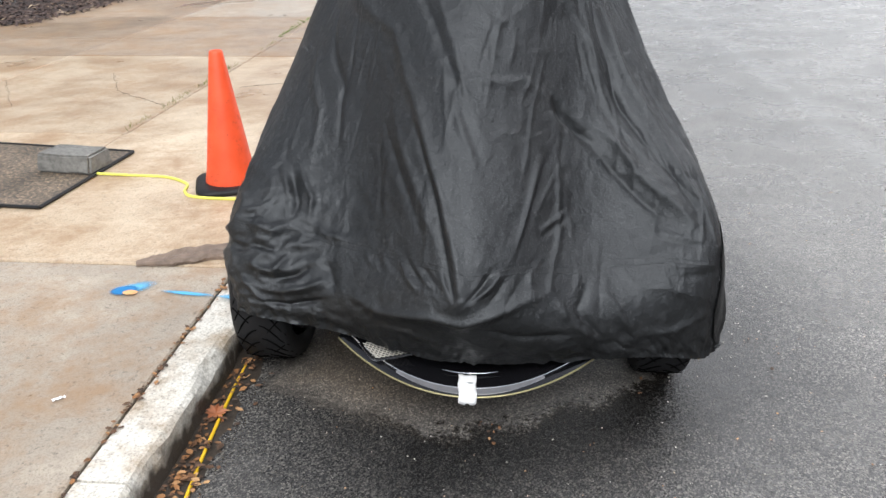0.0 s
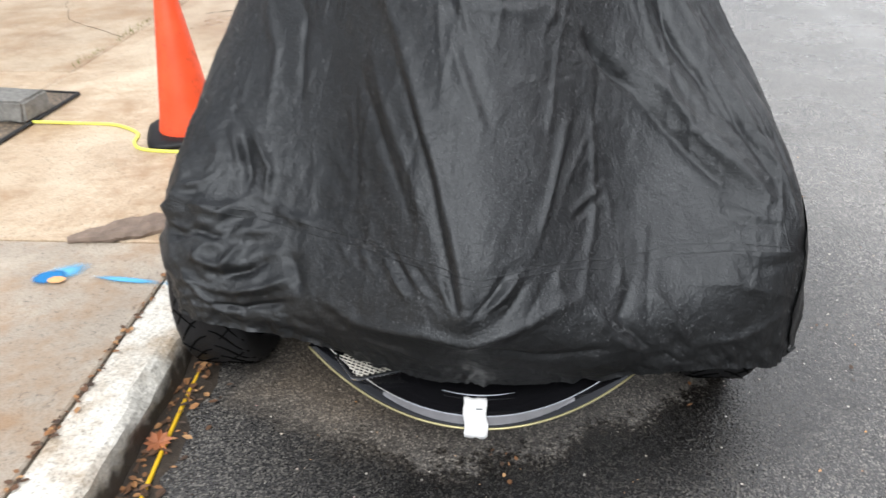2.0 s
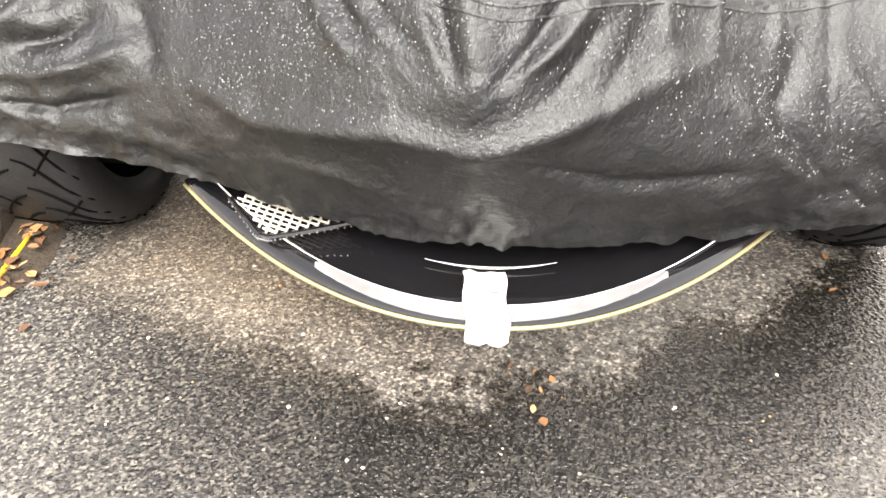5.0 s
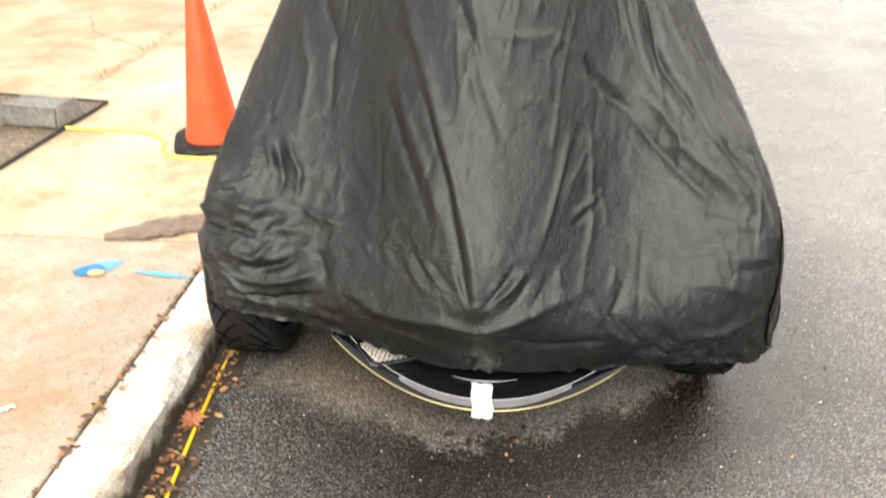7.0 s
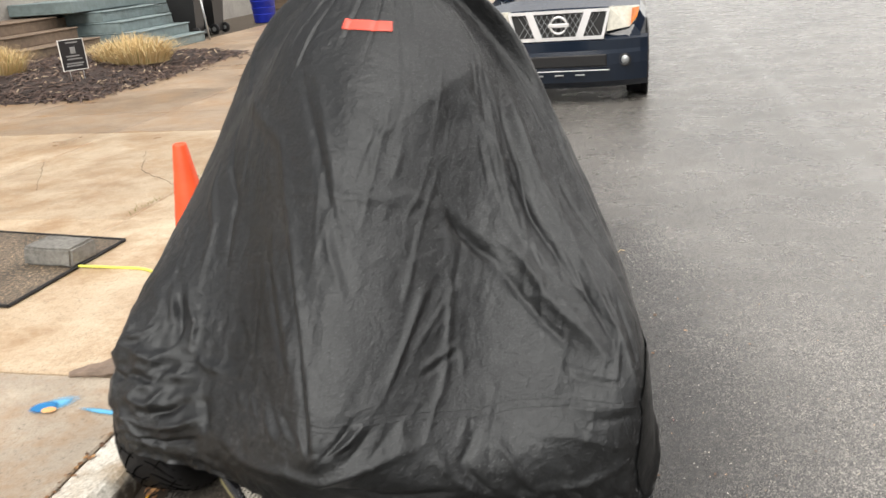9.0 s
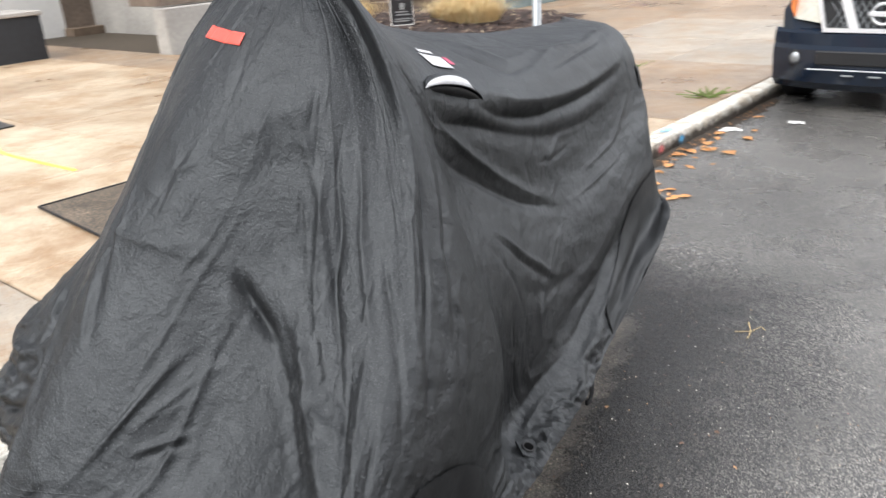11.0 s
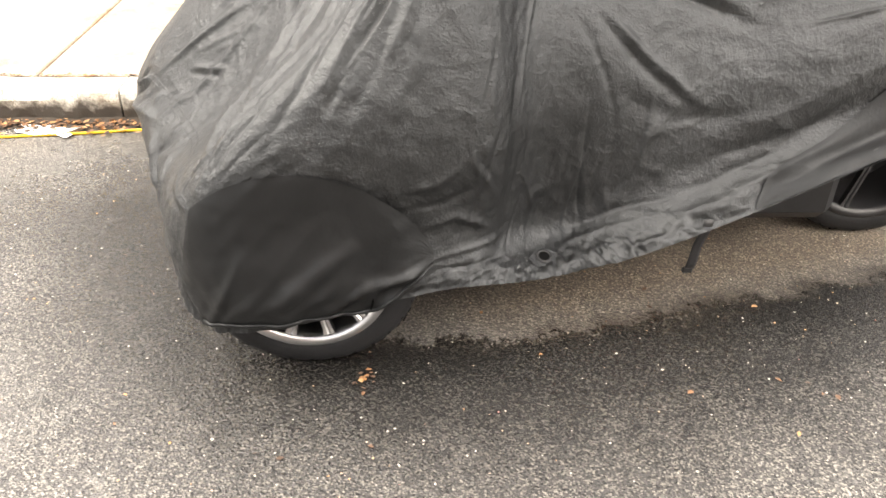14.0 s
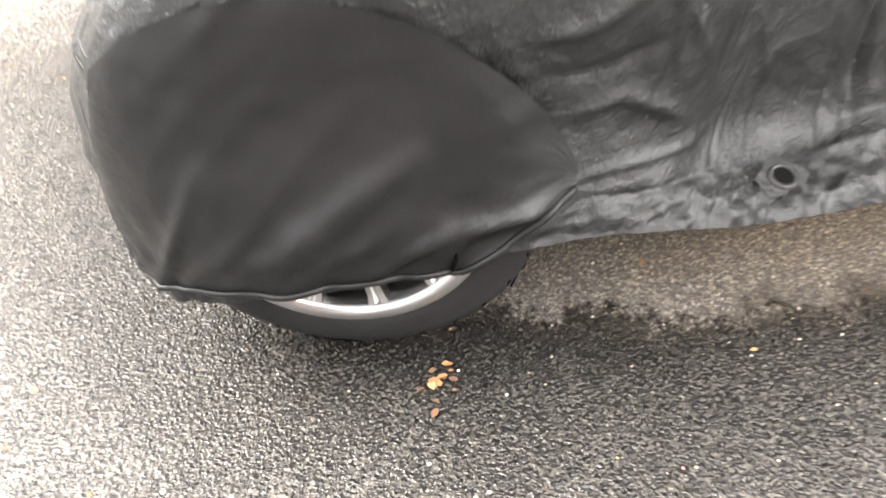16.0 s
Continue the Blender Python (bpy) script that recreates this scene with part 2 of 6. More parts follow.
def granite_material():
    m = Mat("granite", 0.6)
    f = m.noise(120, 4, 0.7)
    b = m.noise(7, 5, 0.6)
    col = m.ramp(f, (0.28, (0.25, 0.23, 0.2)), (0.45, (0.6, 0.57, 0.5)), (0.65, (0.82, 0.79, 0.72)))
    dirt = m.ramp(b, (0.32, (0.6, 0.5, 0.4)), (0.55, (1, 1, 1)))
    col = m.mix(1.0, col, dirt, "MULTIPLY")
    # shade of the road-side face put into the colour, with splashed grime
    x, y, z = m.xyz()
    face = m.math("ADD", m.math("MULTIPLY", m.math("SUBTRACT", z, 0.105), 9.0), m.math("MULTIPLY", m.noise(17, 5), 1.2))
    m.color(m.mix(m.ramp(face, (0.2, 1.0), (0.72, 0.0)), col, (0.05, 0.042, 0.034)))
    m.bump(m.noise(34, 5, 0.65), 0.012, 0.6)
    m.bump(m.noise(190, 3), 0.003, 0.6)
    return m.m


M_COVER = cover_material("black_nylon_cover", True, 0.0045, 0.44, 0.62)
M_PANEL = cover_material("smooth_black_nylon", False, 0.008, 0.42, 0.3)
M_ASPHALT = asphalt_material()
M_SLAB_GREY = slab_material("grey_concrete", (0.38, 0.325, 0.26), (0.5, 0.435, 0.35), (0.34, 0.29, 0.23))
M_SLAB_TAN = slab_material("tan_concrete", (0.46, 0.36, 0.25), (0.58, 0.48, 0.355), (0.31, 0.2, 0.115))
M_SLAB_BROWN = slab_material("brown_concrete", (0.29, 0.215, 0.15), (0.38, 0.295, 0.215), (0.2, 0.14, 0.095))
M_GRANITE = granite_material()
# near-black painted in for the shade inside grooves, slit and eyelet hole
M_DARK = plain("recess_shade", (0.003, 0.003, 0.003), 0.9, grain=30, bump=0, spec=0.05)
# opaque pale grey stands in for the glint of clear drops
M_BEAD = plain("water_bead", (0.11, 0.113, 0.117), 0.2, grain=30, amount=0.05, bump=0, spec=0.5)
M_RUBBER = plain("rubber", (0.017, 0.017, 0.018), 0.5, grain=90, bump=0.0015, spec=0.2)
M_BLACK = plain("black_plastic", (0.012, 0.012, 0.013), 0.45, grain=120, bump=0.001)
M_GLOSS = plain("gloss_black_paint", (0.006, 0.006, 0.007), 0.08, grain=8, bump=0, spec=0.7)
M_ALLOY = plain("cast_alloy", (0.62, 0.62, 0.63), 0.28, 1.0, grain=30, amount=0.12, bump=0.0006)
M_CHROME = plain("chrome", (0.75, 0.75, 0.76), 0.12, 1.0, grain=20, amount=0.06, bump=0)
M_STEEL = plain("galvanised_steel", (0.42, 0.44, 0.45), 0.45, 0.8, grain=22, amount=0.18, bump=0.0008)
M_TAPE = plain("white_tape", (0.78, 0.78, 0.77), 0.5, grain=40, amount=0.05, bump=0.002)
M_RED = plain("red_reflective_tape", (0.75, 0.1, 0.07), 0.4, grain=60, amount=0.12, bump=0.0015)
def scuffed_cone():
    m = Mat("orange_pvc", 0.42)
    fac = m.noise(7, 5)
    col = m.ramp(fac, (0.3, (0.72, 0.075, 0.02)), (0.7, (0.9, 0.11, 0.035)))
    grime = m.math("ADD", m.math("MULTIPLY", m.noise(16, 5, 0.7), 0.6), m.math("MULTIPLY", m.noise(70, 3, 0.7), 0.4))
    m.color(m.mix(m.ramp(grime, (0.55, 0.0), (0.7, 0.75)), col, (0.2, 0.05, 0.03)))
    m.rough(m.ramp(grime, (0.4, 0.36), (0.65, 0.65)))
    m.bump(m.noise(40, 3), 0.0012, 0.4)
    return m.m


M_CONE = scuffed_cone()
M_CORD = plain("yellow_cord", (0.8, 0.5, 0.02), 0.4, grain=40, amount=0.15, bump=0.0006)
M_LIME = plain("lime_rope", (0.72, 0.72, 0.12), 0.55, grain=70, amount=0.2, bump=0.001)
M_WHITE = plain("white_paint", (0.8, 0.79, 0.76), 0.55, grain=12, amount=0.08, bump=0.001)

# ---- road, kerb, pavement ----
bm = bmesh.new()
for q in ((-0.94, -90), (90, -90), (90, 160), (-0.94, 160)):
    bm.verts.new((q[0], q[1], 0))
bm.faces.new(bm.verts[:])
for q in ((-0.94, -90), (-0.94, 160), (-90, 160), (-90, -90)):
    bm.verts.new((q[0], q[1], -0.02 if q[0] < -1 else 0))
bm.verts.ensure_lookup_table()
bm.faces.new(bm.verts[4:8])
bmesh.ops.recalc_face_normals(bm, faces=bm.faces[:])
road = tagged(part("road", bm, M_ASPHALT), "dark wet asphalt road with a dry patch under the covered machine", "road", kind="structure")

M_SOIL = plain("joint_dirt", (0.06, 0.045, 0.03), 0.8, grain=40, bump=0.004)
pavement = tagged(part("pavement", box(-40, -1.085, -30, 80, 0.02, WALK - 0.012), M_SOIL), "wide wet concrete pavement of tan and grey slabs", "pavement", kind="structure")
SLAB_X = [-1.09, -2.5, -4.32, -6.3, -8.4, -10.6, -13.2, -16.5]
SLAB_Y = [-6.0, -4.1, -2.2, -0.4, 1.1, 2.79, 4.72, 7.42, 8.45, 10.1, 11.9, 14.0, 16.2, 18.6, 21.2, 24.0, 27.5, 31.5]


def slab(x0, x1, y0, y1, mat, z=0.0):
    own = box(x0 + 0.006, x1 - 0.006, y0 + 0.006, y1 - 0.006, WALK - 0.06, WALK + z, 0.006)
    return part("slab", own, mat, pavement)


rs = random.Random(5)
for i in range(len(SLAB_X) - 1):
    for j in range(len(SLAB_Y) - 1):
        if SLAB_X[i + 1] < -10 and SLAB_Y[j] > 8:
            continue
        y0, y1 = SLAB_Y[j], SLAB_Y[j + 1]
        mat = M_SLAB_GREY if y1 < 2.9 else M_SLAB_TAN if y1 < 7.5 else M_SLAB_BROWN
        if i >= 2 and 2.9 < y1 < 12 and rs.random() < 0.5:
            mat = M_SLAB_TAN if y1 < 7.5 else M_SLAB_BROWN
        if i == 0 and y0 > 9.5 or i == 1 and 10 < y0 < 13:
            mat = M_SLAB_GREY
        slab(SLAB_X[i + 1], SLAB_X[i], y0, y1, mat, rs.uniform(-0.003, 0.003))

kerb = tagged(new("kerb"), "rough pale granite kerb stones with a chipped edge", "kerb", kind="structure")
KERB_Y = [-9.5, -6.8, -4.4, -1.9, 0.35, 1.49, 3.7, 5.75, 7.85, 10.2, 12.4, 14.9, 17.2, 19.6, 22.0, 24.5, 27.0, 29.5]
for a, b in zip(KERB_Y, KERB_Y[1:]):
    near = -1 < a < 9
    nx, nz, ny = 6, 6, (90 if near else 12)
    own = bmesh.new()
    ring = []
    for k in range(ny + 1):
        y = a + 0.004 + (b - a - 0.008) * k / ny
        sec = []
        for fx, fz in [(0, 0), (0, .5), (0, 1), (.25, 1), (.5, 1), (.75, 1), (.92, 1), (1, .9), (1, .7), (1, .45), (1, .2), (1, 0)]:
            n1 = noise.noise((y * 6, fx * 2, fz * 2 + 9)) * 0.5 + noise.noise((y * 19, fx * 5, fz * 5)) * 0.35
            p = Vector((-1.085 + 0.15 * fx, y, WALK * fz - 0.004))
            if fx > 0.3 and fz > 0.1:
                p.x += n1 * 0.016 * fx
            if fz > 0.95:
                p.z += n1 * 0.008
            if fz > 0.85 and fx > 0.85:
                chip = max(0.0, noise.noise((y * 3.1, 4.0, 1.0)) + 0.1) * 0.04
                p.x -= chip * 0.8
                p.z -= chip * 0.6
            sec.append(p)
        ring.append(sec)
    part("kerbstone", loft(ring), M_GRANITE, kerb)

# ---- the covered three-wheeler: its cover ----
# ribs of the cover, each from the hem up to the ridge: the kerb side from tail to nose, then the road side from nose to tail
KERB_RIBS = [
    ((0.102, 4.324, 0.484), (0.056, 4.356, 0.639), (0.035, 4.355, 0.825), (0.005, 4.421, 1.043), (0.002, 4.358, 1.278), (0.000, 4.221, 1.314)),
    ((-0.308, 4.419, 0.467), (-0.308, 4.418, 0.619), (-0.300, 4.400, 0.821), (-0.271, 4.346, 1.022), (-0.206, 4.246, 1.196), (0.000, 4.147, 1.287)),
    ((-0.522, 3.557, 0.178), (-0.487, 3.448, 0.433), (-0.423, 3.545, 0.623), (-0.349, 3.652, 0.859), (-0.305, 3.706, 1.191), (0.000, 3.687, 1.310)),
    ((-0.611, 3.110, 0.155), (-0.597, 3.103, 0.386), (-0.539, 3.132, 0.666), (-0.444, 3.203, 0.995), (-0.375, 3.203, 1.295), (0.000, 3.213, 1.407)),
    ((-0.743, 2.759, 0.211), (-0.750, 2.861, 0.365), (-0.716, 2.894, 0.623), (-0.661, 2.998, 1.010), (-0.351, 2.997, 1.507), (0.000, 2.957, 1.616)),
    ((-0.765, 2.179, 0.312), (-0.787, 2.262, 0.462), (-0.767, 2.323, 0.587), (-0.660, 2.636, 0.877), (-0.287, 2.904, 1.455), (0.000, 2.923, 1.677)),
    ((-0.408, 2.073, 0.281), (-0.415, 2.101, 0.428), (-0.390, 2.233, 0.584), (-0.361, 2.481, 0.926), (-0.221, 2.760, 1.464), (0.000, 2.897, 1.681)),
]
ROAD_RIBS = [
    ((0.003, 1.971, 0.243), (0.004, 1.883, 0.453), (0.026, 1.927, 0.562), (-0.018, 2.225, 0.930), (0.028, 2.682, 1.457), (0.000, 2.901, 1.660)),
    ((0.538, 2.070, 0.230), (0.429, 2.061, 0.427), (0.400, 2.252, 0.605), (0.352, 2.486, 0.929), (0.242, 2.760, 1.435), (0.000, 2.918, 1.657)),
    ((0.820, 2.252, 0.168), (0.798, 2.245, 0.472), (0.775, 2.306, 0.605), (0.617, 2.588, 0.905), (0.286, 2.857, 1.431), (0.000, 2.926, 1.678)),
    ((0.739, 2.792, 0.236), (0.675, 2.836, 0.380), (0.687, 2.862, 0.597), (0.559, 2.874, 1.026), (0.310, 2.849, 1.503), (0.000, 2.956, 1.644)),
    ((0.667, 3.087, 0.225), (0.532, 3.070, 0.336), (0.528, 3.083, 0.655), (0.392, 3.116, 0.997), (0.324, 3.101, 1.293), (0.000, 3.195, 1.415)),
    ((0.615, 3.437, 0.313), (0.516, 3.368, 0.429), (0.463, 3.454, 0.627), (0.352, 3.599, 0.860), (0.269, 3.661, 1.218), (0.000, 3.667, 1.320)),
    ((0.483, 4.208, 0.618), (0.400, 4.259, 0.643), (0.381, 4.228, 0.834), (0.301, 4.309, 1.019), (0.180, 4.244, 1.272), (0.000, 4.152, 1.297)),
    ((0.102, 4.324, 0.484), (0.056, 4.356, 0.639), (0.035, 4.355, 0.825), (0.005, 4.421, 1.043), (0.002, 4.358, 1.278), (0.000, 4.221, 1.314)),
]
KNOTS = np.array([0.0, 0.17, 0.3, 0.55, 0.85, 1.0])


def hermite(knots, vals, t):
    """Smooth curve through vals (first axis) at knots, read at t."""
    m = np.gradient(vals, knots, axis=0)
    k = np.clip(np.searchsorted(knots, t, side="right") - 1, 0, len(knots) - 2)
    h = (knots[k + 1] - knots[k])
    f = ((t - knots[k]) / h)
    sh = (len(t),) + (1,) * (vals.ndim - 1)
    f, h = f.reshape(sh), h.reshape(sh)
    return ((2 * f ** 3 - 3 * f ** 2 + 1) * vals[k] + (f ** 3 - 2 * f ** 2 + f) * h * m[k]
            + (-2 * f ** 3 + 3 * f ** 2) * vals[k + 1] + (f ** 3 - f ** 2) * h * m[k + 1])


ribs = np.array(KERB_RIBS + ROAD_RIBS, float)
SK = np.arange(-7.0, 8.0)
NS, NV = 1100, 240
S = np.linspace(-7, 7, NS)
V = np.linspace(0, 1, NV)
grid = hermite(SK, ribs, S)                           # NS x 6 x 3
grid = np.stack([hermite(KNOTS, grid[i], V) for i in range(NS)])
SS, VV = np.meshgrid(S, V, indexing="ij")
grid[:, -1, 0] = 0.0


def normals(g):
    a, b = np.gradient(g, axis=0), np.gradient(g, axis=1)
    n = np.cross(a, b)
    n /= np.linalg.norm(n, axis=2, keepdims=True) + 1e-9
    return n


flat_normal = normals(grid)
centre = np.array([0, 3.0, 0.6])
if (flat_normal * (grid - centre)).sum() < 0:
    flat_normal = -flat_normal
push = np.zeros((NS, NV))


def crease(width, height, *places):
    """A fold in the cloth along places (s, v) on the cover: a ridge, or with a negative height a trough."""
    ax, ay = 0.42, 1.35
    best, along, total = np.full((NS, NV), 9.0), np.zeros((NS, NV)), 0.0
    for (s0, v0), (s1, v1) in zip(places, places[1:]):
        dx, dy = (s1 - s0) * ax, (v1 - v0) * ay
        length = math.hypot(dx, dy) + 1e-9
        px, py = (SS - s0) * ax, (VV - v0) * ay
        t = np.clip((px * dx + py * dy) / length ** 2, 0, 1)
        d = np.hypot(px - t * dx, py - t * dy)
        along = np.where(d < best, total + t * length, along)
        best = np.minimum(d, best)
        total += length
    f = along / total
    taper = np.clip(np.minimum(f, 1 - f) * 3.2 + 0.12, 0, 1)
    push[:] += height * taper * np.exp(-(best / width) ** 1.5)


def sag(s, v, rs_, rv, depth):
    push[:] -= depth * np.exp(-((SS - s) / rs_) ** 2 - ((VV - v) / rv) ** 2)


# the front: long folds from the top to the nose, the fold over the road-side wheel
crease(0.022, 0.016, (-0.38, 0.57), (-0.26, 0.508), (-0.17, 0.448), (-0.11, 0.367), (-0.06, 0.297), (0.02, 0.17))
crease(0.012, -0.012, (-0.43, 0.552), (-0.32, 0.5), (-0.22, 0.432), (-0.17, 0.352), (-0.04, 0.205))
crease(0.016, 0.009, (-0.63, 0.56), (-0.5, 0.495), (-0.34, 0.422), (-0.24, 0.352))
crease(0.012, -0.008, (-0.69, 0.52), (-0.55, 0.46), (-0.41, 0.393), (-0.3, 0.338))
crease(0.011, 0.007, (-0.07, 0.578), (0.04, 0.525), (0.14, 0.473))
crease(0.011, -0.006, (0.0, 0.58), (0.1, 0.522), (0.18, 0.473))
crease(0.006, 0.0045, (0.66, 0.475), (0.52, 0.415), (0.36, 0.33), (0.3, 0.295))
crease(0.007, 0.007, (0.77, 0.338), (0.54, 0.33))
crease(0.007, -0.005, (0.78, 0.323), (0.55, 0.318))
crease(0.008, 0.005, (0.71, 0.33), (0.63, 0.25), (0.6, 0.205))
crease(0.006, 0.004, (0.73, 0.425), (0.52, 0.367))
crease(0.014, -0.016, (0.74, 0.552), (0.94, 0.492), (1.07, 0.453))
crease(0.022, 0.014, (1.11, 0.535), (1.25, 0.463), (1.38, 0.388), (1.61, 0.328), (1.75, 0.27))
crease(0.014, -0.011, (1.02, 0.465), (1.23, 0.385), (1.34, 0.345), (1.54, 0.285))
crease(0.016, 0.009, (1.72, 0.503), (1.79, 0.398), (1.88, 0.3))
crease(0.01, -0.008, (1.61, 0.487), (1.69, 0.388), (1.8, 0.302))
crease(0.009, 0.0042, (1.38, 0.28), (1.55, 0.265), (1.76, 0.255))
crease(0.008, -0.0042, (1.39, 0.268), (1.54, 0.253), (1.77, 0.24))
crease(0.012, -0.006, (1.47, 0.188), (1.62, 0.18), (1.86, 0.17))
crease(0.01, 0.0048, (1.28, 0.225), (1.51, 0.21), (1.91, 0.18))
crease(0.012, 0.0042, (1.18, 0.193), (1.43, 0.17), (1.78, 0.113))
# puckers under the front seam, and the roll of cloth over the nose
crease(0.008, 0.006, (-0.51, 0.292), (-0.35, 0.238))
crease(0.008, 0.006, (-0.39, 0.297), (-0.21, 0.247))
crease(0.008, 0.006, (-0.46, 0.283), (-0.3, 0.223))
crease(0.008, 0.006, (-0.21, 0.31), (-0.04, 0.205))
crease(0.008, 0.006, (-0.77, 0.27), (-0.67, 0.24))
crease(0.008, 0.006, (-0.63, 0.278), (-0.52, 0.245))
crease(0.008, 0.006, (0.45, 0.27), (0.47, 0.228))
crease(0.008, 0.006, (0.84, 0.23), (0.8, 0.203))
crease(0.007, -0.006, (-0.45, 0.302), (-0.29, 0.247))
crease(0.007, -0.006, (-0.33, 0.302), (-0.18, 0.258))
crease(0.007, -0.006, (-0.17, 0.315), (-0.04, 0.228))
crease(0.007, -0.006, (-0.68, 0.278), (-0.6, 0.245))
crease(0.012, 0.011, (0.25, 0.292), (0.09, 0.228))
crease(0.01, -0.009, (0.18, 0.305), (0.03, 0.22))
crease(0.009, -0.007, (0.3, 0.278), (0.17, 0.2))
crease(0.02, 0.016, (-0.87, 0.17), (-0.56, 0.143), (-0.18, 0.163), (0.03, 0.152), (0.21, 0.175), (0.44, 0.203), (0.64, 0.205))
crease(0.014, 0.009, (0.95, 0.21), (1.06, 0.155), (1.08, 0.075))
crease(0.012, -0.01, (0.9, 0.208), (0.79, 0.165), (0.87, 0.077))
crease(0.014, 0.008, (0.64, 0.205), (0.73, 0.13), (0.85, 0.065))
crease(0.012, -0.008, (0.03, 0.15), (0.34, 0.107), (0.73, 0.103))
crease(0.012, 0.007, (1.11, 0.075), (1.4, 0.077), (1.73, 0.1))
crease(0.01, 0.006, (-0.57, 0.092), (-0.32, 0.1), (-0.05, 0.075))
# packing creases across the front and the swell of the fairing below the bars
crease(0.006, 0.0035, (-0.67, 0.598), (-0.15, 0.613), (0.16, 0.605), (0.56, 0.583), (0.76, 0.555))
crease(0.03, 0.009, (0.34, 0.69), (0.48, 0.718), (0.7, 0.748), (1.14, 0.775))
crease(0.04, -0.008, (0.59, 0.662), (0.75, 0.69), (1.01, 0.695), (1.17, 0.65))
crease(0.006, 0.004, (-0.08, 0.615), (0.19, 0.605), (0.51, 0.598), (0.77, 0.557))
crease(0.006, 0.004, (0.11, 0.708), (0.19, 0.682), (0.36, 0.693))
crease(0.014, -0.014, (0.73, 0.565), (0.87, 0.512), (1.03, 0.46))
crease(0.02, 0.011, (0.97, 0.537), (1.26, 0.45), (1.49, 0.385), (1.74, 0.288))
crease(0.016, 0.008, (0.77, 0.772), (1.17, 0.65), (1.35, 0.545))
crease(0.012, -0.008, (1.27, 0.625), (1.42, 0.525), (1.64, 0.41), (1.86, 0.328))
crease(0.018, 0.009, (-2.2, 0.787), (-0.69, 0.667), (-0.32, 0.542), (-0.13, 0.398))
crease(0.012, -0.008, (-0.73, 0.787), (-0.29, 0.675), (0.06, 0.573), (0.16, 0.51))
crease(0.014, 0.007, (-0.49, 0.772), (-0.07, 0.642), (0.18, 0.517))
crease(0.012, -0.008, (-1.87, 0.725), (-1.23, 0.578), (-1.09, 0.405))
crease(0.014, 0.007, (-1.87, 0.66), (-1.4, 0.532), (-1.34, 0.405))
crease(0.007, 0.005, (0.63, 0.485), (0.48, 0.398), (0.35, 0.323))
crease(0.008, 0.006, (0.75, 0.473), (0.7, 0.338), (0.68, 0.255))
crease(0.007, 0.005, (-2.86, 0.76), (-1.56, 0.71))
# the bunched cloth over the kerb-side wheel
crease(0.02, -0.0162, (-1.07, 0.228), (-1.0, 0.195), (-0.94, 0.158))
crease(0.012, 0.0162, (-1.72, 0.283), (-1.51, 0.268), (-1.4, 0.288))
crease(0.012, 0.0162, (-1.64, 0.175), (-1.43, 0.168), (-1.33, 0.228))
crease(0.014, 0.0175, (-1.44, 0.107), (-1.18, 0.15), (-0.99, 0.188))
crease(0.01, 0.0135, (-1.6, 0.43), (-1.44, 0.348))
crease(0.01, 0.0162, (-1.44, 0.417), (-1.27, 0.345), (-1.26, 0.288))
crease(0.012, -0.0162, (-1.5, 0.41), (-1.38, 0.34), (-1.38, 0.297))
crease(0.012, -0.0149, (-1.66, 0.233), (-1.45, 0.223), (-1.38, 0.253))
crease(0.012, -0.0162, (-1.46, 0.147), (-1.28, 0.175), (-1.14, 0.212))
crease(0.01, 0.0135, (-1.85, 0.307), (-1.66, 0.325), (-1.57, 0.343))
crease(0.01, 0.0121, (-1.23, 0.29), (-1.09, 0.27), (-0.91, 0.273))
crease(0.012, -0.0135, (-1.6, 0.06), (-1.32, 0.077), (-1.01, 0.133))
crease(0.01, 0.0108, (-1.73, 0.143), (-1.58, 0.092), (-1.47, 0.045))
# the road side: hanging folds below the bar, the swag under the seat, the pulls towards the hem
crease(0.0176, -0.0099, (1.32, 0.735), (1.27, 0.685), (1.38, 0.625), (1.38, 0.545), (1.51, 0.465))
crease(0.0154, -0.0081, (1.79, 0.625), (1.93, 0.54), (2.11, 0.425), (2.18, 0.323))
crease(0.0176, -0.0087, (2.55, 0.66), (2.38, 0.595), (2.29, 0.485), (2.37, 0.315))
crease(0.0176, 0.0081, (1.5, 0.745), (1.57, 0.67), (1.59, 0.618), (1.7, 0.545), (1.79, 0.485))
crease(0.022, 0.0087, (2.72, 0.7), (2.22, 0.62), (2.16, 0.527), (2.29, 0.383))
crease(0.0132, 0.0067, (1.13, 0.723), (1.18, 0.638), (1.26, 0.52), (1.54, 0.415))
crease(0.0198, -0.0067, (3.03, 0.63), (2.62, 0.537), (2.53, 0.408))
crease(0.022, 0.0067, (2.88, 0.65), (2.54, 0.552), (2.48, 0.413), (2.48, 0.297))
crease(0.0066, 0.0037, (1.67, 0.19), (1.81, 0.318), (1.86, 0.367))
crease(0.0077, 0.0045, (1.89, 0.223), (1.87, 0.352), (1.86, 0.443))
crease(0.0077, -0.0045, (1.95, 0.228), (1.94, 0.355), (1.94, 0.44))
crease(0.0077, 0.0037, (0.87, 0.468), (0.86, 0.542))
crease(0.0066, 0.0037, (0.48, 0.568), (0.56, 0.6))
crease(0.0286, -0.0306, (4.22, 0.78), (4.44, 0.745), (4.73, 0.73), (5.04, 0.728), (5.33, 0.715), (5.69, 0.71))
crease(0.022, 0.0136, (4.25, 0.823), (4.58, 0.782), (4.97, 0.768), (5.33, 0.75), (5.73, 0.738))
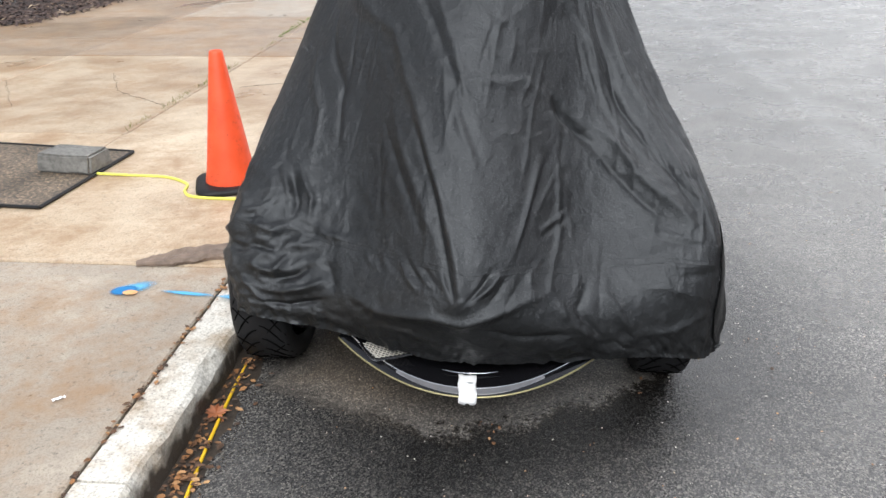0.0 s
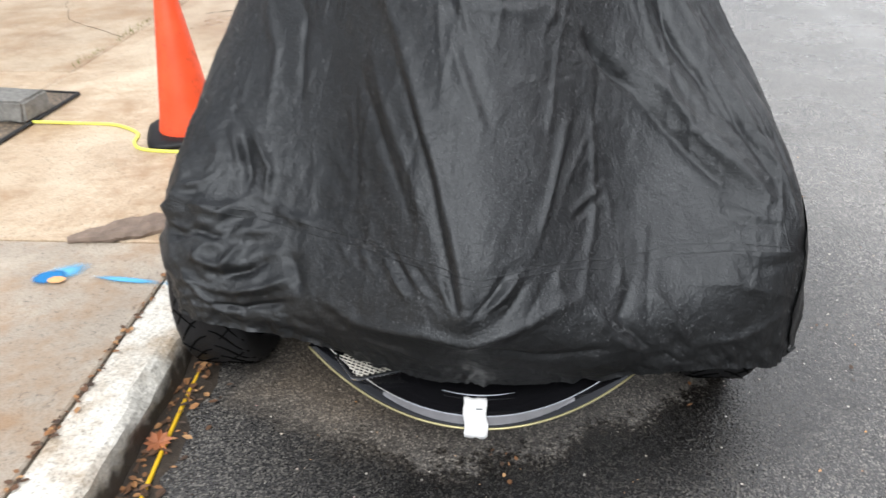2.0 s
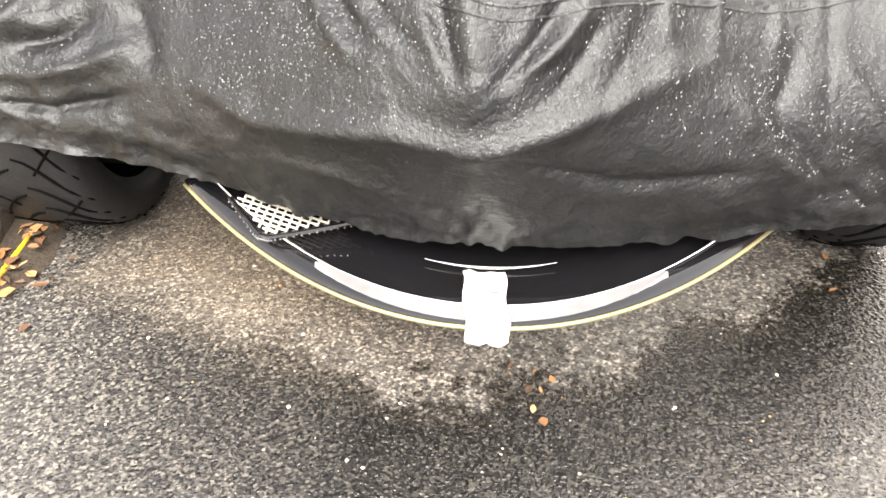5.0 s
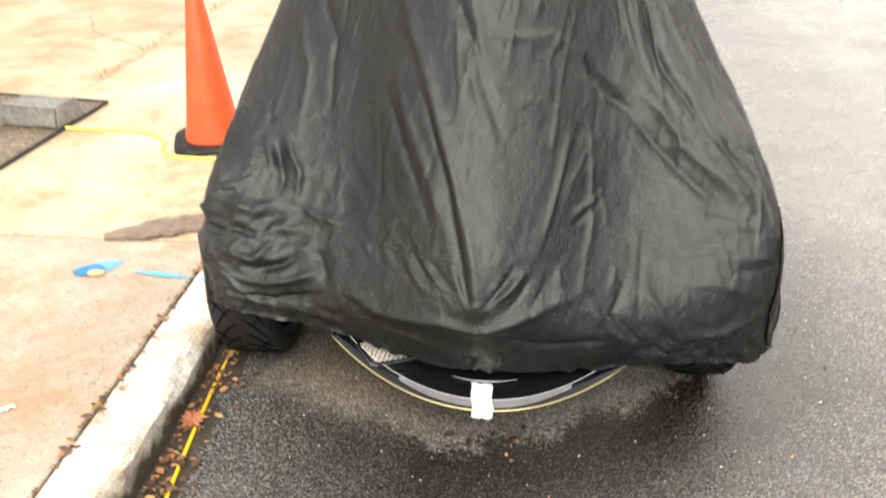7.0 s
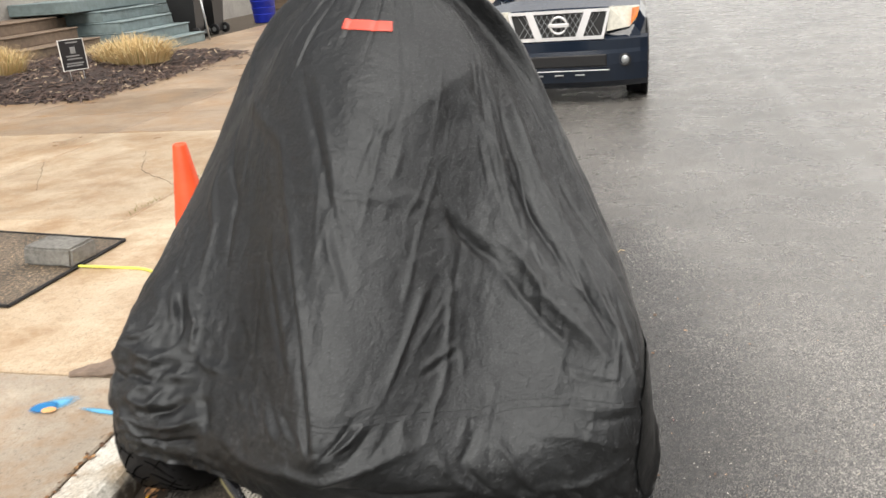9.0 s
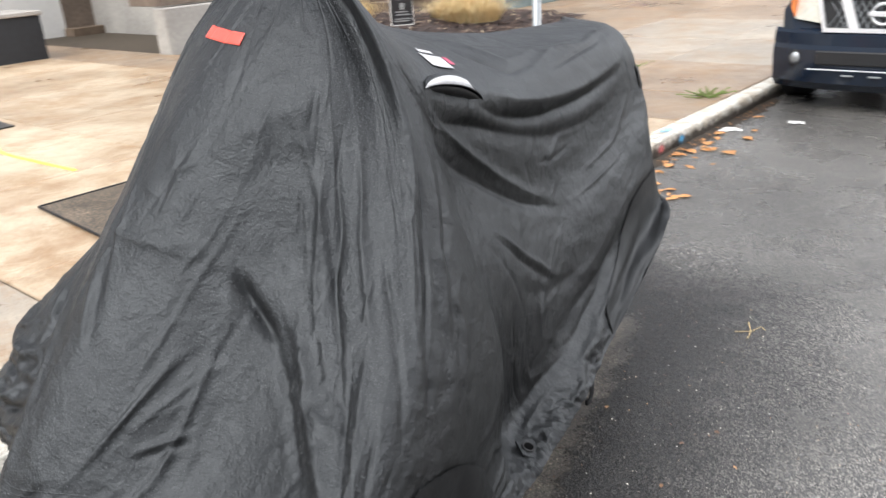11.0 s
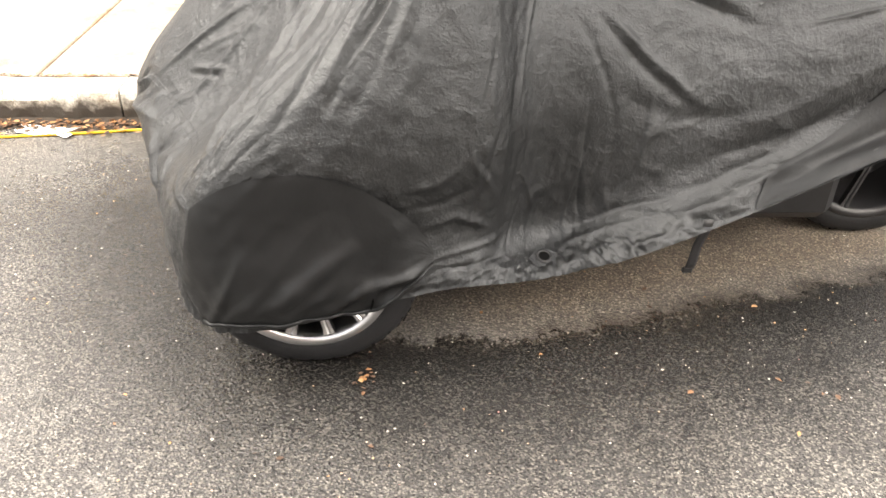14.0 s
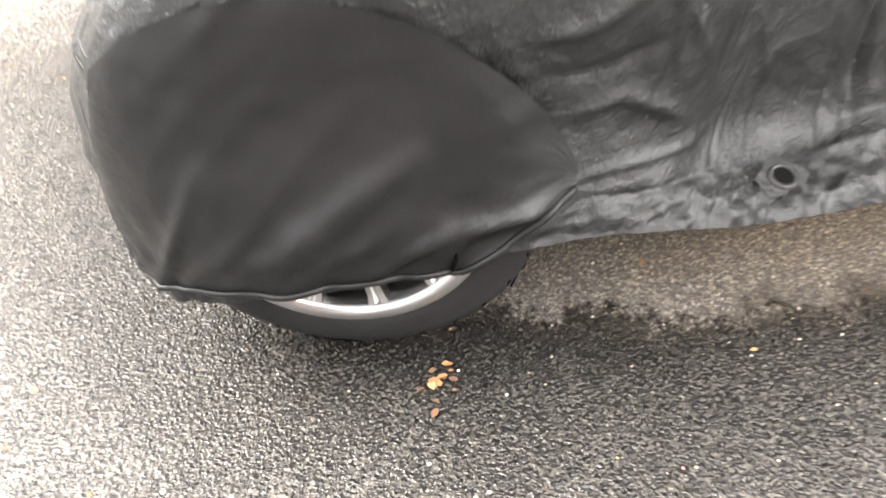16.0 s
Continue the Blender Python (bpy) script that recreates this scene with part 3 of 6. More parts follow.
crease(0.0242, 0.0136, (3.53, 0.728), (3.81, 0.68), (4.13, 0.618), (4.39, 0.58), (4.86, 0.525), (5.02, 0.48))
crease(0.0198, -0.0136, (3.58, 0.635), (4.13, 0.557), (4.52, 0.525), (4.88, 0.497), (5.05, 0.465))
crease(0.011, 0.0083, (4.15, 0.435), (4.43, 0.395), (4.77, 0.343), (5.04, 0.278))
crease(0.0099, -0.0075, (4.17, 0.417), (4.44, 0.372), (4.77, 0.325), (5.02, 0.27))
crease(0.022, -0.0081, (4.43, 0.315), (4.8, 0.285), (5.07, 0.26), (5.31, 0.247))
crease(0.0286, 0.008, (5.1, 0.23), (5.31, 0.24), (5.61, 0.288), (5.97, 0.263))
crease(0.0242, -0.008, (5.0, 0.18), (5.33, 0.193), (5.63, 0.225), (5.98, 0.212))
crease(0.0198, 0.007, (5.03, 0.05), (5.31, 0.103), (5.53, 0.16), (5.75, 0.235))
crease(0.0176, -0.0065, (5.18, 0.07), (5.38, 0.062), (5.7, 0.165))
crease(0.011, 0.0053, (4.91, 0.6), (5.09, 0.655), (5.36, 0.635))
crease(0.0088, -0.0045, (4.8, 0.618), (5.0, 0.61), (5.19, 0.62))
crease(0.0132, 0.0053, (5.26, 0.515), (5.52, 0.52), (5.73, 0.623))
crease(0.0088, 0.0037, (4.79, 0.215), (5.02, 0.175))
crease(0.0088, 0.0045, (5.2, 0.448), (5.39, 0.438), (5.55, 0.432))
crease(0.0077, 0.0045, (1.3, 0.505), (1.22, 0.393), (1.8, 0.383), (1.87, 0.312))
crease(0.0077, -0.0045, (1.5, 0.52), (1.52, 0.43), (1.93, 0.388), (1.97, 0.307))
crease(0.0066, 0.0037, (0.81, 0.268), (0.77, 0.352))
crease(0.0066, 0.0037, (0.45, 0.438), (0.52, 0.497))
crease(0.0088, 0.0053, (2.92, 0.29), (3.41, 0.175))
crease(0.0077, -0.0045, (3.01, 0.285), (3.31, 0.2))
crease(0.0088, 0.0053, (3.54, 0.242), (3.85, 0.18))
crease(0.011, 0.0067, (2.7, 0.242), (2.82, 0.253), (2.94, 0.278))
crease(0.0099, -0.006, (2.73, 0.208), (2.88, 0.217), (3.05, 0.24))
crease(0.011, 0.0075, (2.79, 0.17), (2.93, 0.19), (3.22, 0.163))
crease(0.0099, 0.006, (2.87, 0.095), (3.04, 0.115), (3.43, 0.15))
crease(0.011, -0.0067, (2.86, 0.068), (3.08, 0.065), (3.47, 0.1))
crease(0.0088, 0.0045, (2.64, 0.158), (2.74, 0.2))
crease(0.0132, 0.0067, (4.03, 0.1), (4.58, 0.103), (4.88, 0.09))
crease(0.0132, -0.0075, (4.18, 0.133), (4.75, 0.135), (5.08, 0.118))
crease(0.011, 0.0067, (4.66, 0.025), (4.88, 0.03), (5.03, 0.065))
crease(0.022, 0.0075, (4.91, 0.07), (5.22, 0.068), (5.46, 0.152), (5.6, 0.225))
crease(0.0176, -0.0075, (5.08, 0.118), (5.32, 0.163), (5.5, 0.235))
crease(0.0176, -0.006, (2.41, 0.537), (2.47, 0.44), (2.42, 0.335))
crease(0.0176, 0.0067, (2.54, 0.562), (2.64, 0.44), (2.57, 0.328))
crease(0.011, -0.0045, (3.94, 0.435), (4.31, 0.33), (4.55, 0.247))
crease(0.0088, 0.0037, (4.71, 0.253), (4.98, 0.258), (5.1, 0.265))
# scallops under the seat seam and the hollow below the seat
crease(0.012, 0.008, (4.44, 0.985), (4.65, 0.948), (4.78, 0.888), (5.0, 0.895), (5.28, 0.912))
crease(0.012, -0.01, (4.43, 0.95), (4.58, 0.897), (4.7, 0.86), (4.96, 0.868))
crease(0.012, 0.008, (4.92, 0.853), (5.3, 0.89), (5.6, 0.85))
crease(0.01, -0.008, (5.09, 0.838), (5.4, 0.843), (5.67, 0.833))
crease(0.012, 0.007, (5.49, 0.853), (5.79, 0.863), (6.07, 0.843))
crease(0.05, -0.03, (3.55, 0.7), (4.25, 0.7), (4.81, 0.68), (5.37, 0.642), (5.63, 0.647))
crease(0.012, -0.014, (3.09, 0.753), (3.33, 0.723), (3.52, 0.705))
crease(0.01, 0.008, (2.98, 0.755), (3.13, 0.705), (3.78, 0.672))
sag(3.5, 0.45, 0.5, 0.28, 0.04)
# many short sharp pulls where the cloth was folded away
rc = random.Random(31)
for k in range(130):
    s0, v0 = (rc.uniform(-1.7, 2.2), rc.uniform(0.12, 0.85)) if k < 85 else (rc.uniform(2.2, 6.0), rc.uniform(0.08, 0.75))
    ln, slope = rc.uniform(0.05, 0.2), rc.choice((-1, 1, 1)) * rc.uniform(0.15, 1.6)
    crease(rc.uniform(0.005, 0.009), rc.choice((-1, 1)) * rc.uniform(0.0015, 0.0042), (s0, v0), (s0 + ln * slope * 0.5, v0 + ln * 0.55), (s0 + ln * slope, v0 + ln))
# long soft drapes that hang from the top, and short pulls across them
for i in range(NS):
    for j in range(NV):
        s_, v_ = S[i], V[j]
        k = min(1.0, (1 - v_) * 1.5) ** 1.3
        push[i, j] += k * (0.005 * noise.noise((s_ * 3.4 + 0.6 * v_, v_ * 1.3, 3.0)) + 0.003 * (0.4 - abs(noise.noise((s_ * 5.0 - 1.5 * v_, v_ * 2.2, 8.0)))))
        push[i, j] += (0.3 + 0.7 * k) * 0.0035 * (0.4 - abs(noise.noise((s_ * 5 + v_ * 16, v_ * 9 - s_ * 2.2, 1.0)))) + k * 0.0025 * (0.4 - abs(noise.noise((s_ * 9 - v_ * 21, v_ * 14 + s_ * 4, 6.0))))

# crumples of the loose cloth, larger towards the hem
rough_cloth = np.zeros((NS, NV))
for i in range(0, NS):
    for j in range(0, NV):
        p = grid[i, j]
        rough_cloth[i, j] = (noise.noise((p[0] * 5, p[1] * 5, p[2] * 3.0)) * 0.002
                             + noise.noise((p[0] * 13, p[1] * 13, p[2] * 9 + 5)) * 0.0026
                             + noise.noise((p[0] * 31, p[1] * 31, p[2] * 26 + 5)) * 0.0014)
loose = 0.55 + 0.9 * np.exp(-(VV / 0.16) ** 2)
bunch = np.exp(-((SS + 1.75) / 0.6) ** 2 - ((VV - 0.22) / 0.17) ** 2)
ridged = np.zeros((NS, NV))
for i in range(0, NS):
    if -3.6 < S[i] < -0.6:
        for j in range(0, NV // 2):
            p = grid[i, j]
            q = (p[0] * 7 + p[2] * 5, p[1] * 6, p[2] * 13 - p[0] * 4)
            ridged[i, j] = (0.5 - abs(noise.noise(q))) * 0.036 + (0.5 - abs(noise.noise((q[0] * 2.1, q[1] * 2.1, q[2] * 2.1 + 3)))) * 0.02
push += rough_cloth * loose + ridged * bunch
# gathers along the elastic hem
hem = np.exp(-(VV / 0.035) ** 2)
gather = np.array([[noise.noise((s_ * 11 + 1.5 * noise.noise((s_ * 4, 0, 0)), v_ * 26, 4.0)) + 0.7 * (0.4 - abs(noise.noise((s_ * 23, v_ * 40, 9.0)))) for v_ in V[:56]] for s_ in S])
push[:, :56] += 0.011 * gather * np.exp(-(VV[:, :56] / 0.075) ** 2)
push -= hem * 0.012
# the hem flares out and lies crinkled beside the eyelet
flare = np.exp(-((SS - 4.2) / 0.95) ** 4)
push += flare * (0.022 * np.exp(-(VV / 0.045) ** 2) - 0.02 * np.exp(-((VV - 0.14) / 0.05) ** 2))
push[:, :56] += flare[:, :56] * 0.003 * gather * np.exp(-(VV[:, :56] / 0.1) ** 2)
crinkle = np.zeros((NS, 40))
for i in range(NS):
    if 2.6 < S[i] < 5.6:
        for j in range(40):
            p = Vector(grid[i, j])
            crinkle[i, j] = (0.42 - abs(noise.noise(p * 24))) * 0.012 + (0.42 - abs(noise.noise(p * 52 + Vector((3, 1, 7))))) * 0.006
push[:, :40] += flare[:, :40] * crinkle * np.exp(-(VV[:, :40] / 0.085) ** 2)
cloth = grid + flat_normal * push[:, :, None]
cloth[:, :, 0] = np.where(np.abs(SS) > 6.99, 0, cloth[:, :, 0])
cloth[:, -1, 0] = 0
cloth[:, :, 0] += XC
cloth_normal = normals(cloth) * (1 if (normals(cloth) * flat_normal).sum() > 0 else -1)


def on_cloth(s, v, out=0.0):
    i, j = (s + 7) / 14 * (NS - 1), v * (NV - 1)
    i0, j0 = int(min(i, NS - 2)), int(min(j, NV - 2))
    fi, fj = i - i0, j - j0
    p = sum(cloth[i0 + a, j0 + b] * (fi if a else 1 - fi) * (fj if b else 1 - fj) for a in (0, 1) for b in (0, 1))
    return Vector(p) + Vector(cloth_normal[i0, j0]) * out


def sheet(name, g, mat, parent, label="", thick=0.003):
    ns, nv = g.shape[:2]
    idx = np.arange(ns * nv).reshape(ns, nv)
    q = np.stack([idx[:-1, :-1], idx[1:, :-1], idx[1:, 1:], idx[:-1, 1:]], axis=-1).reshape(-1, 4)
    me = bpy.data.meshes.new(name)
    me.from_pydata(g.reshape(-1, 3).tolist(), [], q.tolist())
    me.materials.append(mat)
    me.shade_smooth()
    ob = new(name, me)
    ob.parent = parent
    if thick:
        mod = ob.modifiers.new("thickness", "SOLIDIFY")
        mod.thickness, mod.offset = thick, 0
    if label:
        tagged(ob, label)
    return ob


cover = thing("vehicle_cover", "black nylon rain cover draped over a three-wheeler, wet with drops", "vehicle cover")
sheet("cover_cloth", cloth, M_COVER, cover, "", 0)

# the smooth half-round panel over the front wheel on the road side
flat_pts = cloth[(SS > 1.2) & (SS < 4.4) & (VV < 0.5)]
rows = []
for a in np.linspace(0, 1, 64):
    row = []
    for b in np.linspace(0, 1, 40):
        y = 2.207 + a * 0.553 + (1 - a) ** 2 * (0.006 * b - 0.038 * math.sin(math.pi * b))
        top = 0.256 + math.sqrt(max(0.336 ** 2 - (y - 2.447) ** 2, 0.0)) - 0.045 * a * a
        low = 0.2 + 0.018 * a + max(0.0, a - 0.74) * 0.36
        z = low + (max(top, low + 0.004) - low) * b
        d2 = (flat_pts[:, 1] - y) ** 2 + (flat_pts[:, 2] - z) ** 2
        k = np.argsort(d2)[:9]
        x = float(flat_pts[k, 0].max() * 0.6 + flat_pts[k, 0].mean() * 0.4) + 0.004 * min(1.0, max(0.0, a - 0.6) * 5)
        lift = min(1.0, a / 0.25) ** 2 * (1.02 - b) * min(1.0, 0.25 + b / 0.2)
        fold = max(0.0, 0.42 - abs(noise.noise(((z * 0.75 - y * 0.66) * 15.0, (z + y) * 1.5, 5.0))) ** 0.8)
        small = max(0.0, 0.4 - abs(noise.noise(((z * 0.6 - y * 0.8) * 26.0, (z + y) * 3, 1.0))))
        pull = 0.0
        for (ya, za), (yb, zb), wide, high in (((2.22, 0.19), (2.325, 0.4), 0.009, 0.007), ((2.315, 0.21), (2.585, 0.41), 0.022, 0.013), ((2.375, 0.2), (2.555, 0.31), 0.012, 0.006),
                                               ((2.485, 0.21), (2.615, 0.29), 0.014, 0.012), ((2.615, 0.28), (2.745, 0.3), 0.012, 0.012), ((2.255, 0.2), (2.315, 0.27), 0.008, 0.005), ((2.615, 0.21), (2.695, 0.26), 0.01, 0.009)):
            f = min(1.0, max(0.0, ((y - ya) * (yb - ya) + (z - za) * (zb - za)) / ((yb - ya) ** 2 + (zb - za) ** 2)))
            off = math.hypot(y - ya - f * (yb - ya), z - za - f * (zb - za))
            pull += 1.5 * high * min(1.0, 0.25 + 3 * f, 3 * (1 - f) + 0.1) * math.exp(-(off / wide) ** 1.6)
        x += 0.004 + pull + lift * (0.004 + 0.022 * fold + 0.008 * small)
        # the tyre keeps the cloth out
        near_tyre = min(1.0, max(0.0, (0.33 - math.hypot(y - 2.445, z - 0.283)) / 0.06)) * min(1.0, max(0.0, (0.97 - a) / 0.25))
        x = max(x, 0.658 * near_tyre + x * (1 - near_tyre) + pull * near_tyre)
        row.append((x, y, z))
    rows.append(row)
sheet("wheel_panel", np.array(rows), M_PANEL, cover, "smooth dark nylon panel over the wheel", 0)
part("panel_hem", tube([Vector(r_[0]) + Vector((0.001, 0, -0.003)) for r_ in rows], 0.005, 6), M_PANEL, cover, "rolled hem of the wheel panel", True)


def patch_on_cloth(name, s0, s1, v0, v1, mat, label, out=0.003, skew=0.0, n=10):
    g = np.array([[on_cloth(s0 + (s1 - s0) * a / n, v0 + (v1 - v0) * b / 6 + skew * a / n, out) for b in range(7)] for a in range(n + 1)])
    return sheet(name, g, mat, cover, label, 0.001)


def strip_on_cloth(name, pts, width, mat, label="", out=0.0007, n=160):
    """A narrow band, such as a seam, along places (s, v) on the cover."""
    ks = np.linspace(0, 1, len(pts))
    path = hermite(ks, np.array(pts, float), np.linspace(0, 1, n))
    mid = [on_cloth(a, b, out) for a, b in path]
    g = []
    for i, p in enumerate(mid):
        d = (mid[min(i + 1, n - 1)] - mid[max(i - 1, 0)]).normalized()
        i0, j0 = int((path[i][0] + 7) / 14 * (NS - 1)), int(min(path[i][1], 1) * (NV - 1))
        nn = Vector(cloth_normal[min(i0, NS - 1), j0])
        side = d.cross(nn).normalized() * width / 2
        g.append([p - side - nn * 0.001, p - side * 0.6 + nn * 0.0001, p + side * 0.6 + nn * 0.0001, p + side - nn * 0.001])
    return sheet(name, np.array(g), mat, cover, label, 0)


FRONT_SEAM = [(-1.92, 0.28), (-1.31, 0.275), (-0.94, 0.268), (-0.51, 0.295), (-0.21, 0.312), (0.01, 0.3), (0.28, 0.292), (0.78, 0.24), (1.21, 0.233), (1.49, 0.225), (1.86, 0.195)]
for lower in (0.0, 0.011):
    strip_on_cloth("seam", [(a, b - lower) for a, b in FRONT_SEAM], 0.004, M_COVER)
strip_on_cloth("seam", [(-2.25, 0.92), (-2.32, 0.873), (-2.41, 0.823), (-2.55, 0.76), (-2.35, 0.725), (-1.97, 0.71)], 0.006, M_COVER)
strip_on_cloth("seam", [(2.3, 0.92), (2.17, 0.873), (1.97, 0.823), (1.93, 0.768), (2.09, 0.703), (2.11, 0.64)], 0.006, M_COVER)
strip_on_cloth("seam", [(1.76, 0.28), (1.76, 0.205), (1.78, 0.133), (1.95, 0.013)], 0.006, M_COVER)
strip_on_cloth("seam", [(3.2, 0.89), (4.01, 0.985), (4.43, 0.97), (4.88, 0.94), (5.38, 0.9), (5.82, 0.858), (6.23, 0.812)], 0.006, M_COVER)
patch_on_cloth("reflective_strip", -0.34, 0.22, 0.831, 0.848, M_RED, "faded red reflective strip", skew=-0.004, n=24)
patch_on_cloth("tail_loop", 5.95, 6.05, 0.578, 0.662, M_BLACK, "black webbing loop", 0.006)
rear_top = np.interp(np.linspace(5.22, 6.9, 48), [5.22, 5.3, 5.45, 5.55, 5.64, 5.79, 6.13, 6.9], [0.012, 0.1, 0.165, 0.22, 0.258, 0.265, 0.235, 0.2])
rear_rows = [[on_cloth(s_, 0.003 + (v_ - 0.003) * b / 14, 0.004) for b in range(15)] for s_, v_ in zip(np.linspace(5.22, 6.9, 48), rear_top)]
sheet("rear_panel", np.array(rear_rows), M_PANEL, cover, "smooth dark nylon panel over the rear wheel", 0)

# vent flap behind the handlebar: a stiff arched mouth with a pale reflective edge and a printed mark above it
M_PRINT = plain("grey_print", (0.55, 0.55, 0.56), 0.5, grain=60, amount=0.2, bump=0.001)
M_PINK = plain("pink_print", (0.6, 0.08, 0.16), 0.5, grain=60, amount=0.2, bump=0.001)
FA, FB = on_cloth(3.66, 0.77, 0.0), on_cloth(4.29, 0.79, 0.0)
mid_n = Vector((0.86, 0.1, 0.5)).normalized()
mouth, strip_g, hollow = [], [], []
for k in range(25):
    f = k / 24
    base = FA.lerp(FB, f)
    arch = math.sin(math.pi * f) ** 0.6
    rim_p = base + mid_n * (0.024 * arch) + Vector((0, 0, 0.012 * arch))
    back = base + Vector((-0.03 * arch, 0, 0.05 * arch + 0.006))
    mouth.append([back - mid_n * 0.02 * arch, back.lerp(rim_p, 0.35) + Vector((0, 0, 0.012 * arch)), back.lerp(rim_p, 0.7) + Vector((0, 0, 0.01 * arch)), rim_p])
    strip_g.append([back.lerp(rim_p, 0.66) + Vector((0, 0, 0.0125 * arch + 0.001)) + mid_n * 0.002, rim_p + mid_n * 0.003 + Vector((0, 0, 0.001))] if f < 0.72 else [rim_p + mid_n * 0.0005, rim_p + mid_n * 0.002])
    hollow.append([base - mid_n * 0.004 + Vector((0, 0, -0.004)), (base + rim_p) / 2 - mid_n * 0.006, rim_p - mid_n * 0.008])
flap = sheet("vent_flap", np.array(mouth), M_COVER, cover, "arched vent flap", 0.002)
sheet("flap_edge", np.array([[list(p) for p in r] for r in strip_g[:19]]), M_PRINT, flap, "pale reflective edge strip", 0.001)
sheet("vent_mouth", np.array([[list(p) for p in r] for r in hollow]), M_BLACK, flap, "dark vent opening", 0.001)
patch_on_cloth("printed_mark", 4.02, 4.23, 0.872, 0.905, M_PRINT, "worn grey printed mark", 0.004)
patch_on_cloth("printed_bar", 4.06, 4.2, 0.912, 0.92, M_PRINT, "grey printed line", 0.004)
patch_on_cloth("printed_dot", 4.25, 4.29, 0.885, 0.905, M_PINK, "pink printed dot", 0.004)


def grommet(s, v):
    p = on_cloth(s, v, 0.004)
    i0, j0 = int((s + 7) / 14 * (NS - 1)), int(v * (NV - 1))
    nn = Vector(flat_normal[i0, j0])
    turn = nn.to_track_quat("Z", "Y").to_matrix().to_4x4()
    m = Matrix.Translation(p) @ turn
    tab = bmesh.new()
    house = [(-0.03, -0.03), (0.03, -0.03), (0.04, 0.002), (0.0, 0.04), (-0.04, 0.002)]
    low, high = ([tab.verts.new((px, py, pz)) for px, py in house] for pz in (-0.006, 0.0022))
    tab.faces.new(high)
    for q in range(5):
        tab.faces.new((low[q], low[(q + 1) % 5], high[(q + 1) % 5], high[q]))
    tab.transform(m)
    tab_ob = part("reinforced_tab", tab, M_COVER, cover)
    own = lathe([(0.0145, 0.003), (0.0145, 0.006), (0.02, 0.006), (0.021, 0.003)], 20)
    own.transform(m)
    part("eyelet", own, M_BLACK, tab_ob, "black eyelet ring", True)
    # a flat near-black disc takes the place of the hole's shade
    own = lathe([(0.0, 0.0052), (0.0145, 0.0052)], 20)
    own.transform(m)
    part("eyelet_hole", own, M_DARK, tab_ob, "near-black disc painted in for the shaded eyelet hole")


grommet(3.88, 0.062)
sp = on_cloth(5.06, 0.012, 0.0)
strap_rows = [[(sp.x + 0.004 * math.sin(k * 0.9) - 0.002 * k, sp.y - 0.013 + 0.026 * q / 3 - 0.002 * k, sp.z + 0.02 - 0.0165 * k) for q in range(4)] for k in range(11)]
sheet("hem_strap", np.array(strap_rows), M_BLACK, cover, "black webbing strap hanging from the hem", 0.002)
part("strap_end", box(sp.x - 0.028, sp.x - 0.016, sp.y - 0.036, sp.y - 0.008, sp.z - 0.158, sp.z - 0.14, 0.003), M_BLACK, cover)
slit = [on_cloth(2.65, 0.003 + 0.008 * k, 0.0) for k in range(8)]
part("slit", tube([p + Vector((0.014, 0.002 * math.sin(k), 0)) for k, p in enumerate(slit)], 0.0025, 6), M_DARK, cover)


# ---- the three-wheeler itself, as far as it shows below the cover ----
trike = thing("three_wheeler", "black three-wheeled roadster under a cover, nose lip and wheels showing", "three-wheeler")


def tread_tyre(cx, cy, r, half, parent, tread):
    prof = []
    for k in range(25):
        a = math.pi * k / 24
        prof.append((r - 0.11 + 0.11 * min(1.0, math.sin(a) ** 0.45 if 0 < k < 24 else 0), -half * math.cos(a) if 0 < k < 24 else (-half if k == 0 else half)))
    prof = [(r - 0.08, -half * 0.84)] + [(r - 0.066, -half * 0.97)] + [(r - 0.05, -half), (r - 0.02, -half * 0.95), (r - 0.005, -half * 0.84), (r, -half * 0.68)] \
        + [(r + 0.001, 0)] + [(r, half * 0.68), (r - 0.005, half * 0.84), (r - 0.02, half * 0.95), (r - 0.05, half), (r - 0.066, half * 0.97), (r - 0.08, half * 0.84)]
    tyre = part("tyre", lathe(prof, 72, "x", (cx, cy, r)), M_RUBBER, parent, "black rubber tyre with a directional tread", True)
    if tread:
        # raised near-black lines drawn where the grooves would be in shade
        own = bmesh.new()
        for k in range(30):
            for side in (-1, 1):
                t0 = 2 * math.pi * k / 30 + (0.14 if side > 0 else 0)
                pts = []
                for q in range(6):
                    f = q / 5
                    t = t0 + 0.34 * f * f + 0.05 * f
                    xx = side * half * (0.06 + 0.84 * f)
                    rr = r + 0.0015 - (0.0 if f < 0.75 else (f - 0.75) * 0.05)
                    pts.append((cx + xx, cy + rr * math.cos(t), r + rr * math.sin(t)))
                tube(pts, [0.002, 0.0026, 0.003, 0.003, 0.0026, 0.0016], 4, own)
                if k % 2 == 0:
                    pts2 = [(cx + side * half * (0.3 + 0.5 * f), cy + (r + 0.001) * math.cos(t0 - 0.1 - 0.2 * f), r + (r + 0.001) * math.sin(t0 - 0.1 - 0.2 * f)) for f in (0, .5, 1)]
                    tube(pts2, 0.0022, 4, own)
        part("tread", own, M_DARK, tyre)
    return tyre


